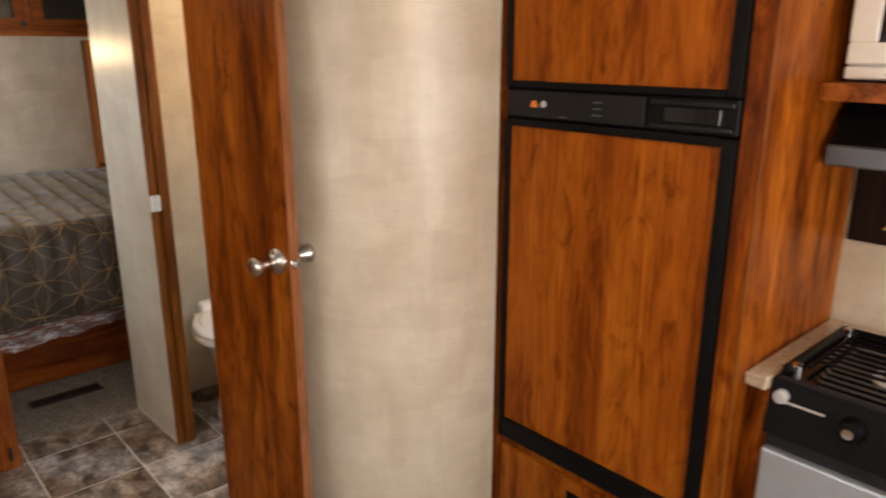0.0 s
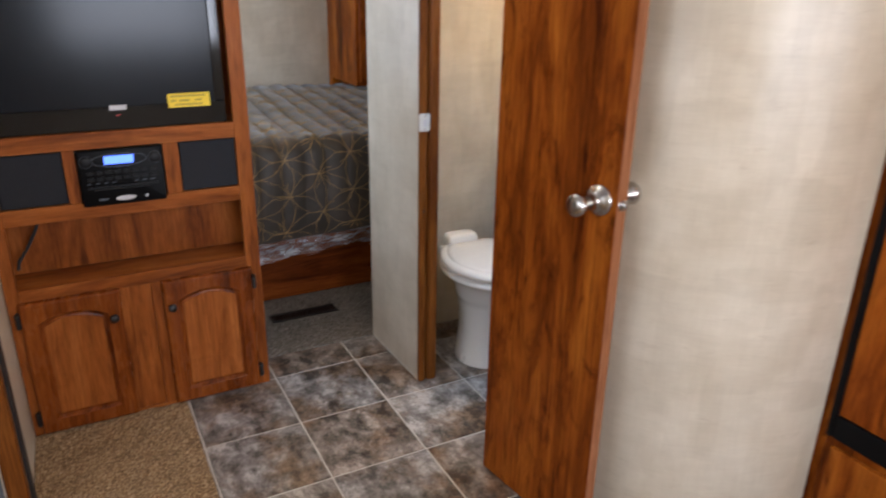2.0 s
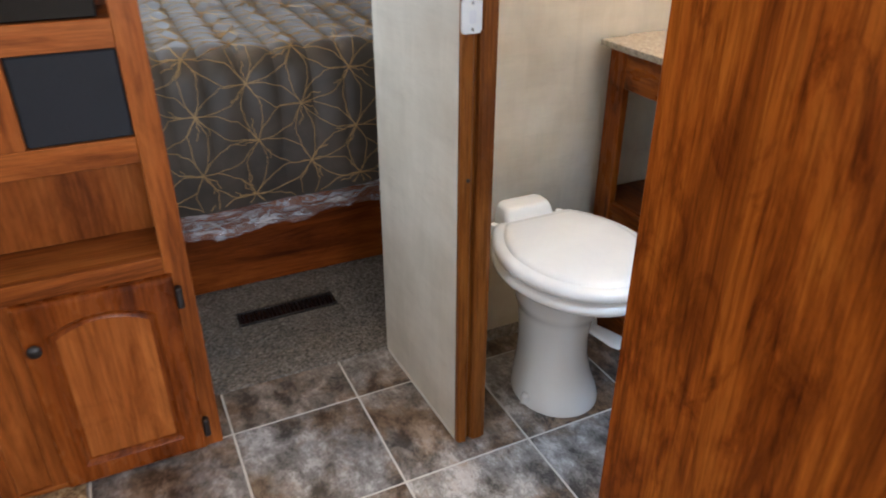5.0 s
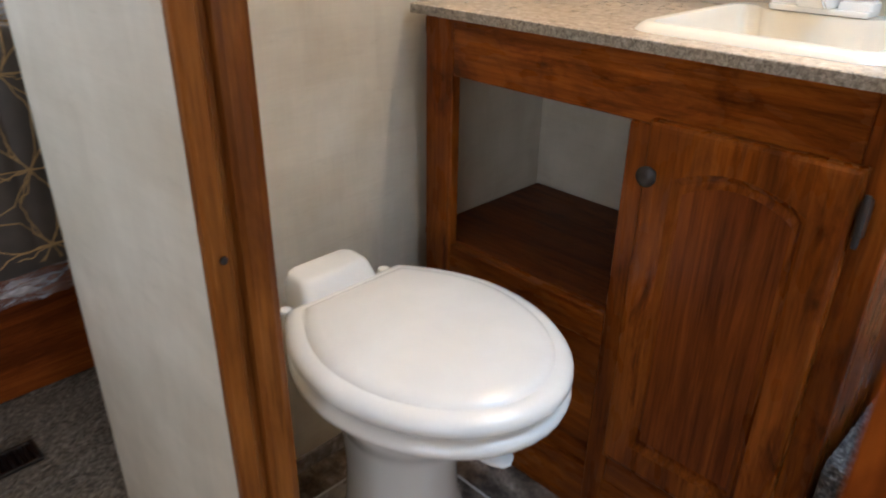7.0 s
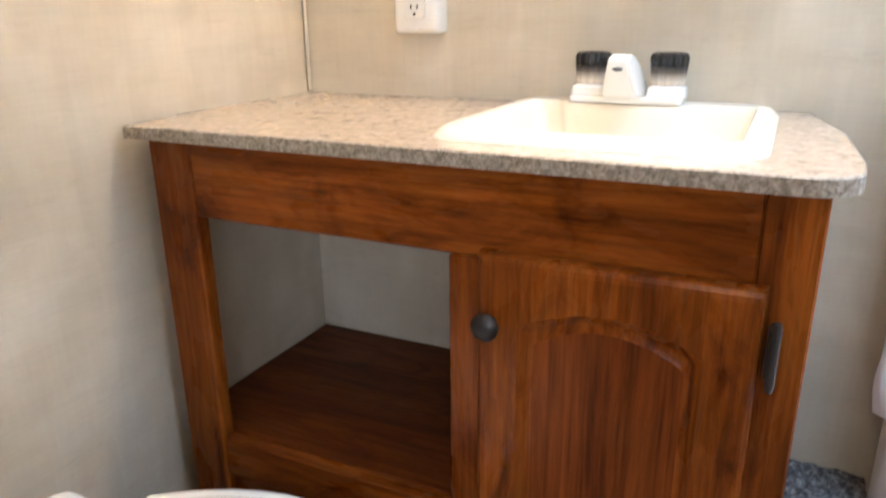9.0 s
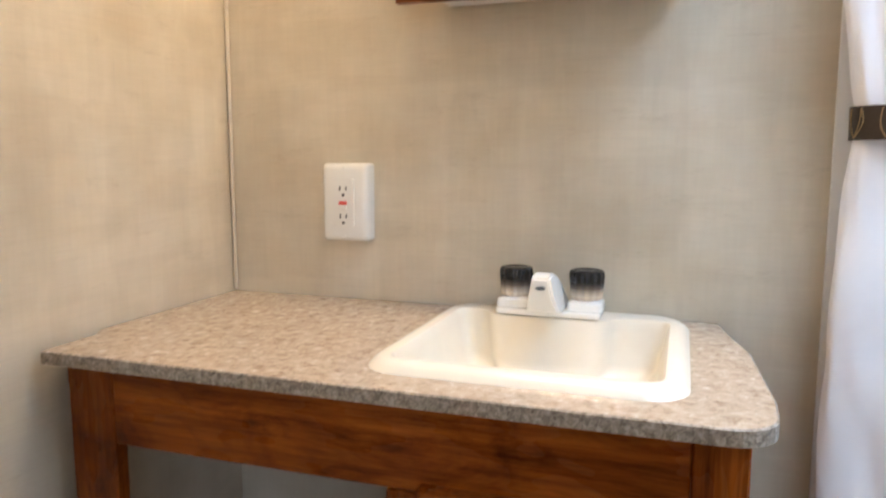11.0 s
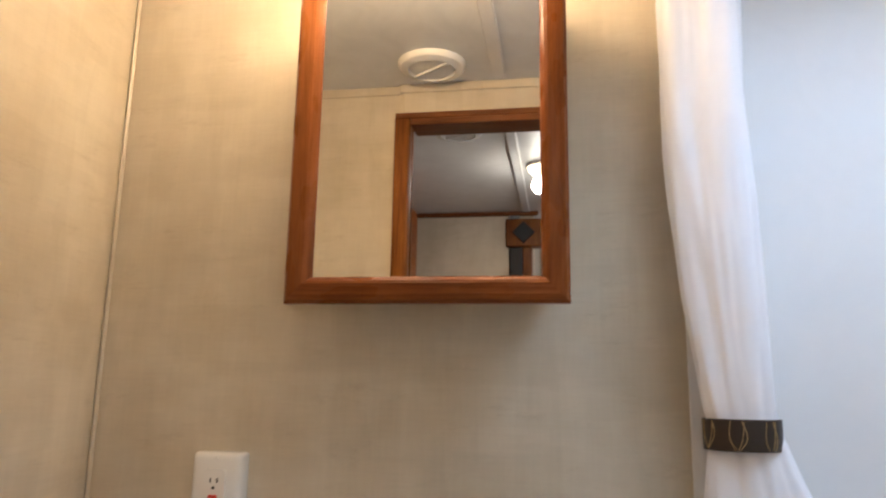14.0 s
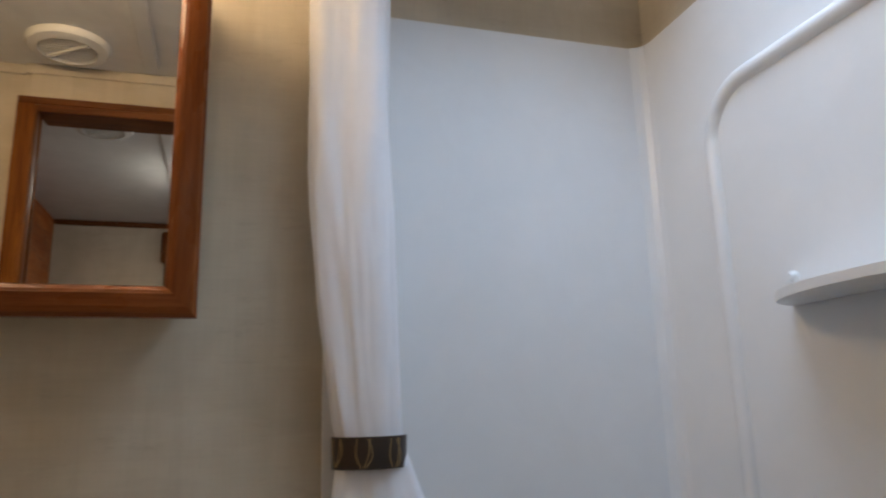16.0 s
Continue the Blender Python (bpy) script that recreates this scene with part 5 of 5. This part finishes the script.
def galley():
    CZ = 0.772
    base = thing("galley_cabinet", (2.1, 0.3, 0), "wood galley base cabinet beside the stove", "cabinet")
    part("body", bx(1.90, -1.40, 0.0, 2.345, 0.0, CZ - 0.032, 0.002), WOOD_Z, base)
    part("filler_strip", bx(1.90, 0.720, 0.0, 1.92, 0.7695, CZ - 0.032, 0.001), WOOD_Z, base)
    top = thing("galley_worktop", (2.1, 0.2, CZ - 0.03), "tan granite-look laminate galley worktop", "countertop")
    part("slab", boxes((1.86, 0.718, CZ - 0.03, 2.345, 0.7685, CZ), (2.262, 0.10, CZ - 0.03, 2.345, 0.718, CZ), (1.86, -1.40, CZ - 0.03, 2.345, 0.10, CZ), bev=0.003), LAMINATE, top)
    s = thing("gas_stove", (2.08, 0.41, 0), "black gas cooktop with grey oven door below", "stove")
    part("cooktop", boxes((1.885, 0.102, CZ - 0.028, 2.260, 0.716, CZ + 0.004), bev=0.006), GLOSS, s)
    part("raised_rim", boxes((1.91, 0.690, CZ + 0.004, 2.255, 0.712, CZ + 0.022), (2.235, 0.11, CZ + 0.004, 2.255, 0.69, CZ + 0.022), bev=0.006), BLACK, s)
    part("control_panel", slab([(1.883, CZ - 0.004), (1.862, CZ - 0.125), (1.90, CZ - 0.125), (1.91, CZ - 0.004)], "y", 0.104, 0.716), BLACK, s)
    part("panel_line", bx(1.872, 0.60, CZ - 0.048, 1.8785, 0.70, CZ - 0.044, 0), SILVER, s, "thin silver line")
    for y in (0.545, 0.37, 0.20):
        k = part("control_knob", turned([(0.026, 1.878), (0.026, 1.862), (0.022, 1.850), (0.006, 1.847)], (0, y, CZ - 0.054), "x", 22), BLACK, s, "black knob with silver cap", True)
        part("cap", turned([(0.012, 1.848), (0.011, 1.8435), (0.004, 1.843)], (0, y, CZ - 0.054), "x", 16), CHROME, k, "", True)
    part("lighter_button", turned([(0.016, 1.880), (0.015, 1.866), (0.008, 1.864)], (0, 0.690, CZ - 0.036), "x", 16), SILVER, s, "silver button", True)
    for x in (1.935, 2.23):
        part("corner_cap", turned([(0.012, CZ + 0.004), (0.012, CZ + 0.020), (0.007, CZ + 0.024)], (x, 0.690, 0), "z", 14), CHROME, s, "chrome cap", True)
    g = bmesh.new()
    for i in range(9):
        x = 1.965 + 0.031 * i
        tube([(x, 0.665, CZ + 0.018), (x, 0.655, CZ + 0.030), (x, 0.15, CZ + 0.030), (x, 0.14, CZ + 0.018)], 0.0042, 6, g)
    for y in (0.665, 0.40, 0.14):
        tube([(1.945, y, CZ + 0.018), (2.225, y, CZ + 0.018)], 0.005, 6, g)
    part("grate", g, BLACK, s, "black wire pan grate", True)
    for x, y in ((2.04, 0.52), (2.15, 0.30)):
        bnr = part("burner", turned([(0.05, CZ + 0.004), (0.046, CZ + 0.012), (0.030, CZ + 0.014)], (x, y, 0), "z", 24), SILVER, s, "", True)
        part("burner_cap", turned([(0.030, CZ + 0.014), (0.030, CZ + 0.020), (0.01, CZ + 0.022)], (x, y, 0), "z", 24), CHROME, bnr, "", True)
    part("oven_gap", bx(1.885, 0.108, CZ - 0.165, 1.92, 0.714, CZ - 0.126, 0), GLOSS, s)
    part("oven_door", bx(1.868, 0.106, 0.16, 1.90, 0.716, CZ - 0.167, 0.006, 2), STEEL, s, "grey enamel oven door")
    part("oven_body", bx(1.902, 0.108, 0.0, 2.30, 0.715, CZ - 0.030, 0), BLACK, s)
    hood = thing("range_hood", (2.2, 0.40, 1.20), "grey and black range hood under the microwave shelf", "range hood")
    part("canopy", slab([(2.10, 1.212), (2.345, 1.190), (2.345, 1.348), (2.20, 1.348), (2.10, 1.256)], "y", 0.10, 0.752, 0.003, 1), BLACK, hood)
    part("front_lip", bx(2.088, 0.10, 1.208, 2.108, 0.752, 1.254, 0.004), LIP, hood, "grey metal lip")
    part("vent_strip", bx(2.188, 0.12, 1.334, 2.199, 0.66, 1.346, 0.002), SILVER, hood)
    sh = thing("microwave_shelf", (2.2, 0.4, 1.355), "wood shelf with open bay for the microwave", "shelf")
    part("board", bx(2.05, 0.05, 1.350, 2.345, 0.7695, 1.388, 0.002), FACE_X, sh)
    part("upper_board", bx(2.05, 0.05, 1.74, 2.345, 0.7695, 1.775, 0.002), FACE_X, sh)
    part("side_board", bx(2.06, 0.02, 1.388, 2.345, 0.05, 1.74, 0.002), WOOD_Z, sh)
    mw = thing("microwave_oven", (2.2, 0.40, 1.389), "white and silver microwave oven on a shelf", "microwave")
    part("body", bx(2.115, 0.16, 1.392, 2.34, 0.742, 1.70, 0.006, 2), SILVER, mw)
    part("front_frame", boxes((2.100, 0.16, 1.425, 2.116, 0.742, 1.47), (2.100, 0.16, 1.645, 2.116, 0.742, 1.70), (2.100, 0.685, 1.47, 2.116, 0.742, 1.645), (2.100, 0.16, 1.47, 2.116, 0.25, 1.645), bev=0.004), PLASTIC, mw)
    part("door_window", bx(2.104, 0.25, 1.47, 2.114, 0.685, 1.645, 0), GLOSS, mw, "dark door window")
    part("lower_trim", bx(2.102, 0.16, 1.395, 2.116, 0.742, 1.421, 0.003), PLASTIC, mw)
    part("slot", bx(2.1005, 0.45, 1.402, 2.103, 0.66, 1.409, 0.001), SATIN, mw)
    bs = thing("stove_backsplash", (2.345, 0.40, 1.0), "dark patterned picture panel behind the stove", "wall panel")
    part("panel", bx(2.338, 0.14, 0.990, 2.3495, 0.760, 1.195, 0.002), GLOSS, bs)
    part("curl", tube([(2.336, 0.68 - 0.01 * i, 1.03 + 0.06 * math.sin(i * 0.22)) for i in range(14)], 0.004, 6), GOLD, bs, "brown leaf curl", True)


galley()

# ---- floor tiles ----
def floor_tiles():
    ground = bpy.data.objects["floor"]
    s, gap, ox, oy = 0.305, 0.0026, 1.107, 2.552
    bm = bmesh.new()
    h = s / 2 - gap
    bx(-h, -h, -0.006, h, h, 0.0, 0.0012, 1, bm)
    bmesh.ops.transform(bm, matrix=Matrix.Diagonal((K, K, K, 1)), verts=bm.verts)
    me = bpy.data.meshes.new("tile")
    bm.to_mesh(me)
    bm.free()
    me.materials.append(SLATE)
    for i in range(-3, 4):
        for j in range(-10, 3):
            x, y = ox + (i + 0.5) * s, oy + (j + 0.5) * s
            t = new("tile", me)
            t.parent = ground
            t.location = (x * K, y * K, 0)


floor_tiles()
